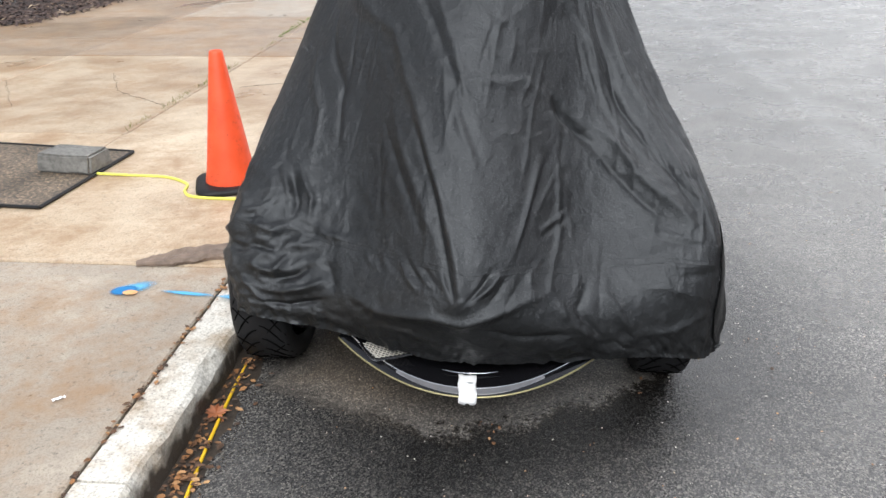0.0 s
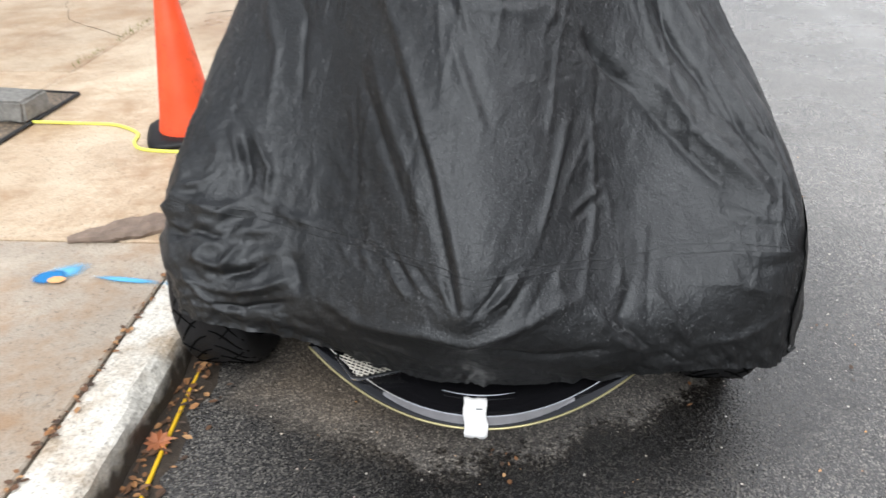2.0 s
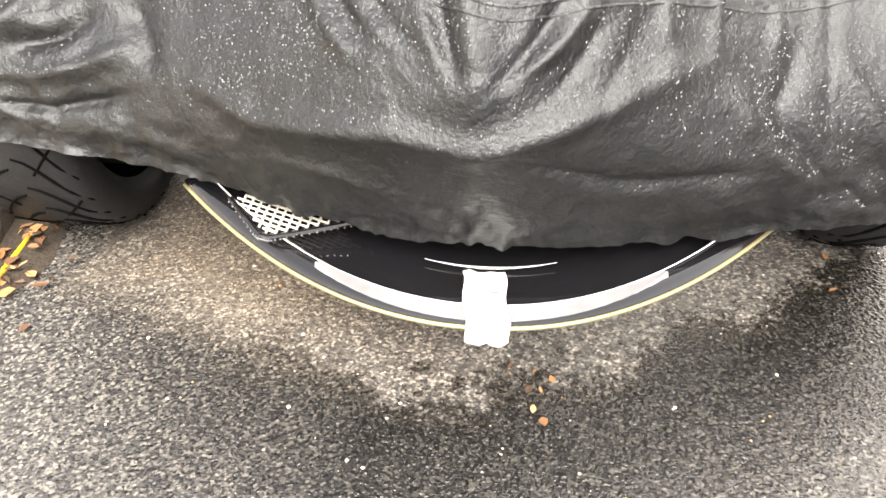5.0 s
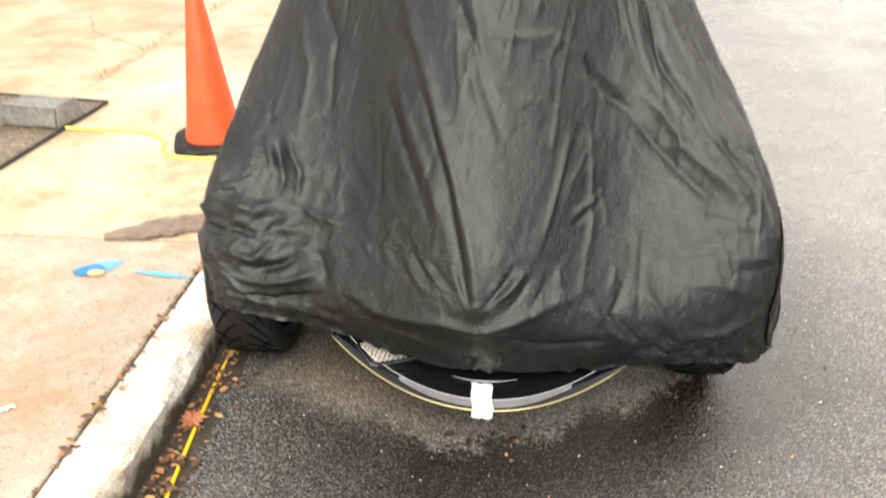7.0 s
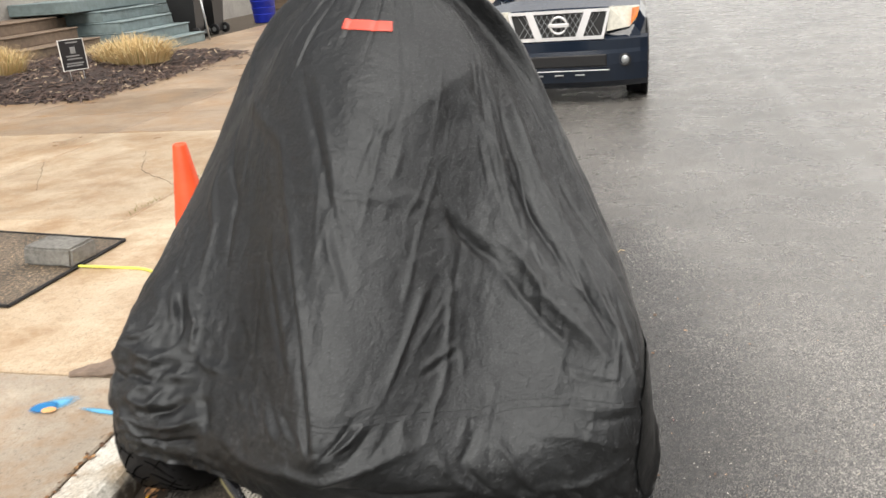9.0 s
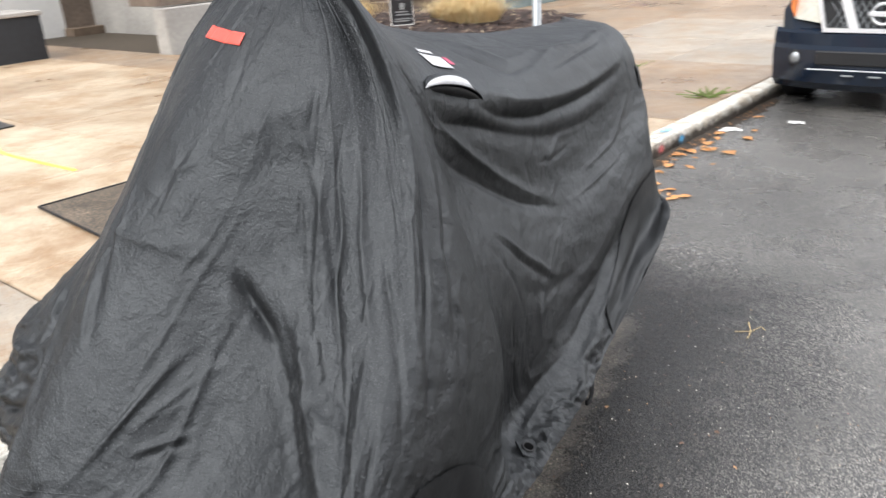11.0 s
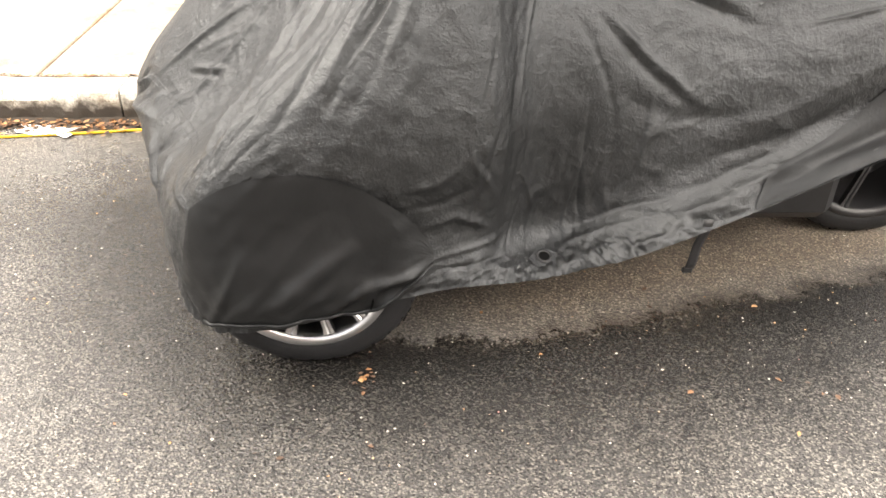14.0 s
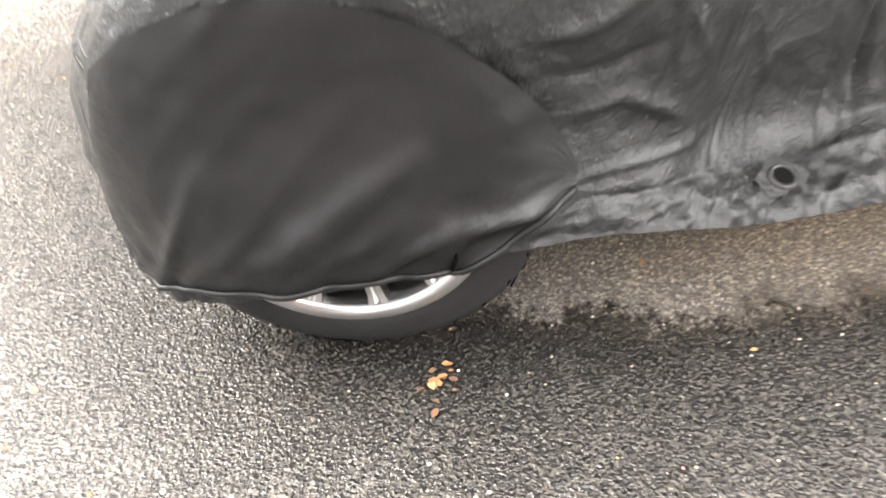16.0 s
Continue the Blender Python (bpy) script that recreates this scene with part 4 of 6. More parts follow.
def wheel(cx, cy, r, half, outer, tread=True, spokes=12, alloy=None):
    alloy = alloy or M_ALLOY
    w = new("wheel")
    w.parent = trike
    tread_tyre(cx, cy, r, half, w, tread)
    ri = r - 0.074
    o = outer * half * 1.02
    part("rim", lathe([(ri + 0.006, o), (ri, o + outer * 0.004), (ri - 0.018, o), (ri - 0.022, o - outer * 0.02), (ri - 0.03, o - outer * 0.1), (ri - 0.03, -o)], 64, "x", (cx, cy, r)),
         alloy, w, "silver cast alloy rim" if alloy == M_ALLOY else "black rim", True)
    hub = lathe([(0.0, o - outer * 0.012), (0.03, o - outer * 0.012), (0.036, o - outer * 0.03), (0.036, -o)], 32, "x", (cx, cy, r))
    part("hub", hub, alloy, w, smooth=True)
    # added black disc keeps the open inner side of the wheel dark
    part("brake_shield", lathe([(0.0, -o * 0.82), (ri - 0.033, -o * 0.82), (ri - 0.033, -o * 0.7), (0.0, -o * 0.7)], 32, "x", (cx, cy, r)), M_BLACK, w)
    for k in range(spokes):
        t = 2 * math.pi * (k + 0.5) / spokes
        ca, sa = math.cos(t), math.sin(t)
        secs = []
        for rr, wd, dx in ((0.03, 0.014, 0.02), (0.09, 0.0115, 0.014), (ri - 0.035, 0.0135, 0.008), (ri - 0.017, 0.018, 0.004)):
            c = Vector((cx + o - outer * dx, cy + rr * ca, r + rr * sa))
            tn = Vector((0, -sa, ca)) * wd
            ax = Vector((outer * 0.012, 0, 0))
            secs.append([c - tn - ax * 1.6, c + tn - ax * 1.6, c + tn * 0.9, c + tn * 0.3, c - ax * 0.35, c - tn * 0.3, c - tn * 0.9])
        part("spoke", loft(secs), alloy, w)
    part("brake_disc", lathe([(0.05, -outer * 0.02), (0.12, -outer * 0.02), (0.12, -outer * 0.027), (0.05, -outer * 0.027)], 48, "x", (cx, cy, r)), M_BLACK, w)
    return w


WHEEL_Y, WHEEL_R = 2.445, 0.283
wheel(XC + 0.648, WHEEL_Y, WHEEL_R, 0.092, 1)
wheel(XC - 0.685, WHEEL_Y, WHEEL_R, 0.096, -1)
wheel(XC, 4.185, 0.31, 0.11, 1, spokes=5, alloy=M_BLACK)

# belly and suspension arms close the machine from below
part("belly_pan", box(XC - 0.27, XC + 0.27, 2.25, 4.0, 0.14, 0.34, 0.04), M_BLACK, trike)
for sx in (-1, 1):
    for dy in (-0.14, 0.12):
        part("suspension_arm", tube([(XC + sx * 0.25, WHEEL_Y + dy * 1.4, 0.25), (XC + sx * 0.58, WHEEL_Y + dy * 0.3, 0.27)], 0.018), M_BLACK, trike)
part("body_shell", box(XC - 0.22, XC + 0.22, 2.3, 4.1, 0.34, 0.95, 0.1), M_BLACK, trike)


def lip_curve(f):
    """Half of the nose lip's edge: f = -1 kerb side, 0 tip, 1 road side."""
    dx = 0.43 * abs(f) ** 0.9
    q = dx / 0.348
    return Vector((XC + 0.03 + math.copysign(dx, f), 1.917 + (0.13 if f < 0 else 0.15) * q * q, 0.171 + (0.045 if f < 0 else 0.033) * q ** 2.2))


FS = [k / 30 - 1 for k in range(61)]
secs = []
for f in FS:
    p = lip_curve(f)
    secs.append([p + Vector((-d * f, y_, z_)) for d, y_, z_ in ((0, 0, -0.006), (0, -0.004, 0.004), (0.02, 0.022, 0.011), (0.05, 0.06, 0.019), (0.09, 0.12, 0.027), (0.12, 0.2, 0.034), (0.12, 0.25, 0.0), (0.04, 0.05, -0.008))])
part("nose_lip", loft(secs), M_GLOSS, trike, "gloss black nose lip", True)
M_EDGE = plain("dull_edge_plate", (0.19, 0.19, 0.2), 0.38, 0.4, grain=40, amount=0.2, bump=0.0006)
M_GOLD = plain("brass_trim", (0.4, 0.36, 0.19), 0.35, 0.6, grain=50, amount=0.15, bump=0.0005)
part("edge_trim", tube([lip_curve(f) + Vector((0, -0.004, -0.002)) for f in FS], 0.003, 8), M_GOLD, trike, "pale brass-coloured edge trim", True)
part("chrome_line", tube([lip_curve(f) + Vector((-0.02 * f, 0.021, 0.0145)) for f in FS], 0.0018, 6), M_CHROME, trike)
plate_secs = []
for f in [k / 20 - 0.5 for k in range(21)]:
    p, cut = lip_curve(f), (2 * abs(f)) ** 3
    plate_secs.append([p + Vector((-0.008 * f, 0.001 + 0.018 * cut, 0.0055 + 0.008 * cut)), p + Vector((-0.019 * f, 0.02, 0.0135)), p + Vector((-0.019 * f, 0.023, 0.0105)), p + Vector((-0.008 * f, 0.004, 0.001))])
part("trim_plate", loft(plate_secs), M_EDGE, trike, "brushed grey front edge plate")
part("badge_line", tube([(XC + 0.03 + 0.085 * f, 1.995 + 0.01 * f * f, 0.2 + 0.004 * f * f) for f in [k / 8 - 1 for k in range(17)]], [0.0008 + 0.0022 * (1 - abs(k / 8 - 1)) for k in range(17)], 6), M_CHROME, trike)
# the diamond mesh of the air intake
M_MESH = plain("pale_grille", (0.62, 0.59, 0.52), 0.4, 0.2, grain=60, amount=0.1, bump=0)
for sx in (-1,):
    grille = bmesh.new()
    o = Vector((-0.378, 2.016, 0.228))
    ux, vy = Vector((0.12, 0.03, 0.01)), Vector((-0.05, 0.055, 0.02))
    for k in range(-7, 15):
        for dirn in (1, -1):
            pts = []
            for q in range(13):
                b = q / 12
                a = k / 9 + dirn * b * 0.55
                if -0.02 <= a <= 1:
                    pts.append(o + ux * a + vy * b + Vector((0, 0, 0.0012 * dirn)))
            if len(pts) > 1:
                tube([pts[0], pts[-1]], 0.0017, 5, grille)
    g = part("intake_mesh", grille, M_MESH, trike, "bright diamond mesh in the air intake")
    rim = [o + ux * a + vy * b for a, b in ((-0.07, 1.0), (-0.08, 0.12), (-0.04, -0.03), (0.08, -0.1), (0.6, -0.1), (1.1, -0.08))]
    part("intake_rim", tube(smooth_path(rim, 6), 0.004, 8), M_GLOSS, trike)
    dots = bmesh.new()
    for p in smooth_path([r_ + Vector((0, -0.007, -0.001)) for r_ in rim], 7):
        bmesh.ops.create_icosphere(dots, subdivisions=1, radius=0.0019, matrix=Matrix.Translation(p))
    part("stud_row", dots, M_CHROME, trike)

# white tape hanging over the lip
tape_rows = []
for k in range(15):
    f = k / 14
    on, off = min(1.0, f * 1.35), max(0.0, f - 0.74) / 0.26
    y = 1.986 - 0.074 * on - 0.008 * off
    z = 0.2 - 0.018 * on - 0.03 * off
    wob = 0.002 * math.sin(f * 11)
    tape_rows.append([(XC + 0.026 + (q / 6 - 0.5) * 0.054 + 0.008 * (f - 0.5) + wob, y + 0.002 * math.sin(q * 1.3 + f * 6), z + 0.002 * math.sin(q * 2.0 + f * 8) - (0.006 * (q % 3) / 3 if k == 14 else 0)) for q in range(7)])
tape = thing("tape_strip", "creased strip of white tape stuck over the black nose lip", "tape")
sheet("tape_band", np.array(tape_rows), M_TAPE, tape, "", 0.0012)
part("print_line", box(XC + 0.018, XC + 0.042, 1.952, 1.9555, 0.1915, 0.1935), M_STEEL, tape, "faint grey print")


# rain standing in beads on the cloth
rb = np.random.default_rng(4)
TRY = 210000
bi, bj = rb.integers(2, NS - 2, TRY), rb.integers(6, NV - 3, TRY)
bi[: TRY // 2] = rb.integers(int(NS * 0.33), int(NS * 0.67), TRY // 2)       # most on the front, which met the rain
fu, fw, fz = rb.random((3, TRY))
at = cloth[bi, bj] + (cloth[bi + 1, bj] - cloth[bi, bj]) * fu[:, None] + (cloth[bi, bj + 1] - cloth[bi, bj]) * fw[:, None]
nr = cloth_normal[bi, bj]
dense = np.array([0.5 + noise.noise(p * 3.2) + 0.5 * noise.noise(p * 11.0) for p in map(Vector, at.tolist())])
keep = (nr[:, 2] > 0.06) & (fz < 0.8 * dense * (0.25 + np.maximum(nr[:, 2], 0.0) + np.where(np.abs(S[bi]) < 2.3, 0.5, 0.0)))
at, nr = (at + nr * 0.0006)[keep], nr[keep]
rad = (0.0004 + 0.0011 * rb.random(len(at)) ** 2.6)[:, None]
ta = np.cross(nr, [0.3, 0.2, 0.93])
ta /= np.linalg.norm(ta, axis=1, keepdims=True) + 1e-9
tb = np.cross(nr, ta)
rings = [at + (ta * math.cos(q * 1.2566) + tb * math.sin(q * 1.2566)) * rad * k + nr * rad * h for k, h in ((1.0, -0.2), (0.72, 0.5)) for q in range(5)]
bv = np.stack(rings + [at + nr * rad * 0.8], 1).reshape(-1, 3).tolist()
bf = []
for b0 in range(0, 11 * len(at), 11):
    for q in range(5):
        w = (q + 1) % 5
        bf.append((b0 + q, b0 + w, b0 + 5 + w, b0 + 5 + q))
        bf.append((b0 + 5 + q, b0 + 5 + w, b0 + 10))
me = bpy.data.meshes.new("rain_beads")
me.from_pydata(bv, [], bf)
me.materials.append(M_BEAD)
me.shade_smooth()
beads = new("rain_beads", me)
tagged(beads, "small beads of rain standing on the black cover", "rain beads", kind="stuff")

# ---- things on the pavement ----
M_DEBRIS = Mat("dead_leaves", 0.7)
M_DEBRIS.color(M_DEBRIS.ramp(M_DEBRIS.add("ShaderNodeNewGeometry").outputs["Random Per Island"], (0.0, (0.04, 0.025, 0.016)), (0.45, (0.13, 0.065, 0.032)), (0.8, (0.32, 0.15, 0.055)), (1.0, (0.46, 0.28, 0.13))))
M_DEBRIS.bump(M_DEBRIS.noise(120, 3), 0.002, 0.6)
M_DEBRIS = M_DEBRIS.m
M_DIRT = plain("gutter_silt", (0.035, 0.026, 0.018), 0.75, grain=60, amount=0.5, bump=0.006)
M_BARK = plain("grey_brown_bark", (0.17, 0.125, 0.095), 0.7, grain=26, amount=0.5, bump=0.01)
M_BLUE = plain("blue_spray_paint", (0.02, 0.32, 0.62), 0.5, grain=90, amount=0.35, bump=0.001)
M_BLUE2 = plain("thin_blue_spray", (0.22, 0.45, 0.6), 0.5, grain=60, amount=0.3, bump=0.001)
M_TAN = plain("orange_stone", (0.72, 0.38, 0.16), 0.5, grain=50, amount=0.2)
M_BLOCK = plain("grey_paver", (0.17, 0.165, 0.15), 0.8, grain=45, amount=0.55, bump=0.005)
M_PLATE2 = plain("black_steel_plate", (0.02, 0.019, 0.02), 0.4, grain=30, amount=0.4, bump=0.003)


def mat_plate_material():
    m = Mat("gritty_plate", 0.6)
    f = m.noise(48, 5, 0.75)
    big = m.noise(2.6, 5, 0.6)
    col = m.ramp(f, (0.36, (0.03, 0.025, 0.021)), (0.52, (0.12, 0.095, 0.07)), (0.68, (0.42, 0.3, 0.18)))
    m.color(m.mix(1.0, col, m.ramp(big, (0.35, 0.55), (0.65, 1.25)), "MULTIPLY"))
    m.bump(f, 0.004, 0.7)
    return m.m


M_PLATE = mat_plate_material()


def traffic_cone(at, h, base_mat, label):
    c = thing("traffic_cone", label, "cone", "traffic cones", at=at)
    k = h / 0.70
    prof = [(0.134 * k, 0.028 * k), (0.131 * k, 0.05 * k), (0.118 * k, 0.11 * k), (0.034 * k, 0.69 * k), (0.03 * k, 0.7 * k), (0.024 * k, 0.7 * k), (0.022 * k, 0.66 * k), (0.022 * k, 0.6 * k)]
    part("cone_body", lathe(prof, 48), M_CONE, c, smooth=True)
    own = bmesh.new()
    rows = []
    for sc, z in ((0.94, 0.0), (1.0, 0.006), (1.0, 0.022), (0.93, 0.032), (0.8, 0.036)):
        ring = []
        for q in range(48):
            t = 2 * math.pi * q / 48
            e = 0.185 * k * sc / (abs(math.cos(t)) ** 5 + abs(math.sin(t)) ** 5) ** 0.2
            ring.append((e * math.cos(t), e * math.sin(t), z * k))
        rows.append(ring)
    part("cone_base", loft(rows, bm=own), base_mat, c, "black rubber base" if base_mat == M_RUBBER else "", True)
    return c


traffic_cone((-1.455, 3.785, WALK), 0.70, M_RUBBER, "orange plastic traffic cone with a black base on the pavement").rotation_euler.z = 0.35
traffic_cone((-8.55, 4.285, WALK), 0.84, M_CONE, "bright orange traffic cone with an orange base beside a steel plate").rotation_euler.z = 0.2


def plate(name, corners, thick, mat, label, rim=None):
    lo = [Vector((x, y, WALK + 0.001)) for x, y in corners]
    hi = [p + Vector((0, 0, thick)) for p in lo]
    ob = tagged(part(name, loft([lo, hi]), mat), label, "plate")
    if rim:
        mid = sum(hi, Vector()) / 4
        for a, b in zip(hi, hi[1:] + hi[:1]):
            part("rim", tube([a, b], 0.009, 6), rim, ob, "black rubber rim")
    return ob


plate("trench_plate", ((-2.24, 4.3), (-3.62, 4.49), (-3.62, 3.46), (-2.284, 3.37)), 0.014, M_PLATE, "gritty dark trench plate with a black rim on the pavement", M_RUBBER)
plate("steel_plate", ((-6.66, 3.875), (-6.68, 4.585), (-8.15, 4.655), (-8.08, 3.915)), 0.012, M_PLATE2, "black steel plate lying on the wet pavement")

own = box(-0.165, 0.165, -0.1, 0.1, 0, 0.105, 0.012, segs=2)
bmesh.ops.subdivide_edges(own, edges=own.edges[:], cuts=3, use_grid_fill=True)
for v in own.verts:
    v.co += Vector((noise.noise(v.co * 14), noise.noise(v.co * 14 + Vector((5, 0, 0))), 0.5 * noise.noise(v.co * 17))) * 0.011
block = tagged(part("paver_block", own, M_BLOCK), "rough grey concrete paver block lying on the trench plate", "block")
block.matrix_world = pose(-2.42, 3.97, WALK + 0.016, 0, 0, -6)


def rope(name, pts, r, mat, label, category="rope"):
    return tagged(part(name, tube(smooth_path(pts, 10), r, 8), mat, smooth=True), label, category)


Z = WALK + 0.008
rope("yellow_rope", [(-2.25, 3.88, Z + 0.01), (-2.05, 3.89, Z), (-1.85, 3.87, Z), (-1.7, 3.77, Z), (-1.665, 3.66, Z), (-1.6, 3.585, Z), (-1.45, 3.56, Z), (-1.3, 3.57, Z), (-1.2, 3.65, Z)], 0.008, M_LIME, "lime yellow rope running from the block round the cone")
rope("yellow_rope", [(-6.7, 4.25, Z), (-6.2, 4.2, Z), (-5.6, 4.02, Z), (-4.9, 4.03, Z), (-4.35, 4.06, Z)], 0.011, M_LIME, "lime yellow rope trailing from the steel plate")
rope("yellow_rope", [(-10.3, 4.2, Z), (-9.6, 4.3, Z), (-9.1, 4.5, Z), (-8.75, 4.45, Z)], 0.011, M_LIME, "lime yellow rope end beside the cone")
R_ = 0.0058
rope("extension_cord", [(-0.5, -2.0, R_), (-0.66, -0.6, R_), (-0.74, 0.5, R_), (-0.80, 1.2, R_), (-0.855, 1.614, R_), (-0.884, 1.926, R_ + 0.004), (-0.908, 2.29, R_), (-0.915, 2.7, R_), (-0.9, 3.4, R_), (-0.86, 4.2, R_)], R_, M_CORD, "yellow extension cord lying along the gutter", "cord")

# a weathered slab of bark by the kerb: flat, with a pointed end
rows = []
for k in range(41):
    f = k / 40
    wd = 0.012 + 0.052 * min(1.0, f * 2.6) ** 0.8 * (1 - 0.25 * max(0, f - 0.7)) * (1 + 0.2 * noise.noise((f * 7, 0, 0)))
    th = 0.014 + 0.012 * min(1, f * 3) + 0.004 * noise.noise((f * 11, 2, 0))
    c = Vector((-1.515 + 0.44 * f, 2.775 + 0.2 * f + 0.012 * noise.noise((f * 6, 7, 1)), WALK + 0.004))
    across = Vector((-0.41, 0.91, 0))
    ring = []
    for q, (a, h) in enumerate(((-1, 0), (-1.04, 0.5), (-0.9, 1), (-0.45, 1.15), (0, 1.05), (0.45, 1.2), (0.9, 0.95), (1.05, 0.5), (1, 0))):
        n1 = noise.noise((f * 16, q * 1.7, 3.0))
        ring.append(c + across * wd * (a + 0.12 * n1) + Vector((0, 0, th * h * (1 + 0.3 * n1))))
    rows.append(ring)
tagged(part("bark_slab", loft(rows), M_BARK), "flat weathered grey-brown slab of bark lying by the kerb", "driftwood")


def spray_material(name, col, soft):
    """Sprayed paint: dense in the middle, thinning into specks at its rim."""
    m = Mat(name, 0.55)
    m.color(col)
    ln = m.add("ShaderNodeVectorMath")
    ln.operation = "LENGTH"
    m.t.links.new(m.tex.outputs["Object"], ln.inputs[0])
    f = m.math("ADD", ln.outputs["Value"], m.math("MULTIPLY", m.math("SUBTRACT", m.noise(2.2, 5, 0.7), 0.5), soft))
    f = m.math("ADD", f, m.math("MULTIPLY", m.math("SUBTRACT", m.noise(40, 2, 0.6), 0.5), soft * 0.9))
    m.put(m.b, "Alpha", m.ramp(f, (1 - soft, 1.0), (1.0, 0.0)))
    return m.m


def spray(name, x, y, rx, ry, z, rot, mat, parent):
    own = lathe([(1.25, 0.0), (0.01, 0.0)], 40, caps=False)
    ob = part(name, own, mat, parent)
    ob.matrix_world = pose(x, y, z, 0, 0, rot) @ Matrix.Diagonal((rx, ry, 1, 1))
    return ob


def blot(name, cx, cy, rx, ry, z, mat, n=28, seed=0, hole=0.0, tilt=0.0):
    own = bmesh.new()
    rows = []
    for r in ((hole, 1.0) if hole else (0.02, 1.0)):
        ring = []
        for k in range(n):
            t = 2 * math.pi * k / n
            w = r * (1 + 0.22 * noise.noise((math.cos(t) * 2 + seed, math.sin(t) * 2, r)))
            a, b = rx * w * math.cos(t), ry * w * math.sin(t)
            ring.append((cx + a * math.cos(tilt) - b * math.sin(tilt), cy + a * math.sin(tilt) + b * math.cos(tilt), z + (0.0012 if r < 1 else 0)))
        rows.append(ring)
    loft(rows, caps=not hole, bm=own)
    return own


mark = thing("paint_mark", "blue sprayed utility ring and line on the concrete", "paint mark")
spray("spray_halo", -1.425, 2.575, 0.085, 0.05, WALK + 0.0065, 35, spray_material("faint_blue_spray", (0.12, 0.42, 0.68), 0.75), mark)
spray("spray_disc", -1.458, 2.545, 0.058, 0.042, WALK + 0.008, 15, spray_material("dense_blue_spray", (0.008, 0.17, 0.42), 0.35), mark)
M_SPRAY = spray_material("blue_line_spray", (0.1, 0.42, 0.7), 0.6)
spray("spray_line", -1.2, 2.54, 0.125, 0.017, WALK + 0.0065, -7, M_SPRAY, mark)
spray("spray_line", -1.01, 2.515, 0.075, 0.02, WALK + 0.009, -8, M_SPRAY, mark)
tagged(part("orange_stone", blot("stone", -1.425, 2.528, 0.03, 0.02, WALK + 0.009, M_TAN, seed=9), M_TAN), "small pale orange disc in the blue painted ring", "stone")
M_REDP = plain("red_spray", (0.62, 0.1, 0.1), 0.55, grain=40, amount=0.4)
kmark = thing("paint_mark", "red, blue and white sprayed marks on the granite kerb", "paint mark")
for px, py, rx, ry, m_ in ((-1.02, 6.62, 0.05, 0.1, M_REDP), (-1.01, 7.05, 0.05, 0.1, M_BLUE2), (-0.99, 6.85, 0.04, 0.08, M_WHITE)):
    spray("spray_patch", px, py, rx, ry, WALK + 0.009, 0, spray_material("spray_on_granite", tuple(m_.node_tree.nodes["Color Ramp"].color_ramp.elements[1].color[:3]), 0.8), kmark)
for py, m_ in ((6.78, (0.55, 0.12, 0.12)), (7.12, (0.05, 0.3, 0.55))):
    ob = spray("spray_patch", -0.912, py, 0.045, 0.05, 0.09, 0, spray_material("spray_on_kerb_face", m_, 0.8), kmark)
    ob.matrix_world = Matrix.Translation((-0.912, py, 0.085)) @ pose(0, 0, 0, 0, 90, 0) @ Matrix.Diagonal((0.045, 0.06, 1, 1))

# ---- leaves, grit and litter ----


M_ORANGE = plain("orange_leaf", (0.5, 0.24, 0.085), 0.6, grain=40, amount=0.4, bump=0.003)


def leaf_litter(name, spots, size, mat, label, category, lift=0.003):
    own = bmesh.new()
    r = random.Random(len(spots))
    for x, y, z in spots:
        s_, t = size * r.uniform(0.45, 1.25), r.uniform(0, 6.28)
        ca, sa = math.cos(t) * s_, math.sin(t) * s_
        bend, wd = r.uniform(0.05, 0.5) * s_, r.uniform(0.35, 0.75)
        vs = []
        for a, b, h in ((-1, 0, 0), (-0.3, wd, 0.5), (0.5, wd * 0.8, 0.6), (1, 0, 0.15), (0.5, -wd * 0.8, 0.6), (-0.3, -wd, 0.5)):
            vs.append(own.verts.new((x + ca * a - sa * b, y + sa * a + ca * b, z + lift + h * bend + r.uniform(0, 0.003))))
        own.faces.new((vs[0], vs[1], vs[2], vs[3]))
        own.faces.new((vs[0], vs[3], vs[4], vs[5]))
    return tagged(part(name, own, mat), label, category, kind="stuff")


rl = random.Random(11)
gutter = [(-0.925 + abs(rl.gauss(0, 0.055)), rl.uniform(-3, 9), rl.uniform(0, 0.02)) for _ in range(900)]
gutter += [(-0.938 + abs(rl.gauss(0, 0.028)), rl.uniform(0.6, 2.4), rl.uniform(0, 0.018)) for _ in range(420)]
gutter += [(-0.932 + abs(rl.gauss(0, 0.05)), rl.uniform(-1.6, 1.7), rl.uniform(0, 0.014)) for _ in range(1200)]
leaf_litter("gutter_leaves", gutter, 0.0135, M_DEBRIS, "brown leaf litter and grit in the gutter", "leaves")
leaf_litter("gutter_leaves", [(-0.93 + abs(rl.gauss(0, 0.22)), rl.gauss(6.6, 0.8), 0.0) for _ in range(60)] + [(-0.43 + rl.gauss(0, 0.04), 6.07 + rl.gauss(0, 0.05), 0.0) for _ in range(3)], 0.05, M_ORANGE, "fallen orange leaves on the wet road by the kerb", "leaves")
leaf_litter("joint_litter", [(-1.088 + rl.gauss(0, 0.009), rl.uniform(-2, 4.5), WALK) for _ in range(520)], 0.011, M_DEBRIS, "brown crumbs of leaf in the kerb joint", "leaves", 0.001)
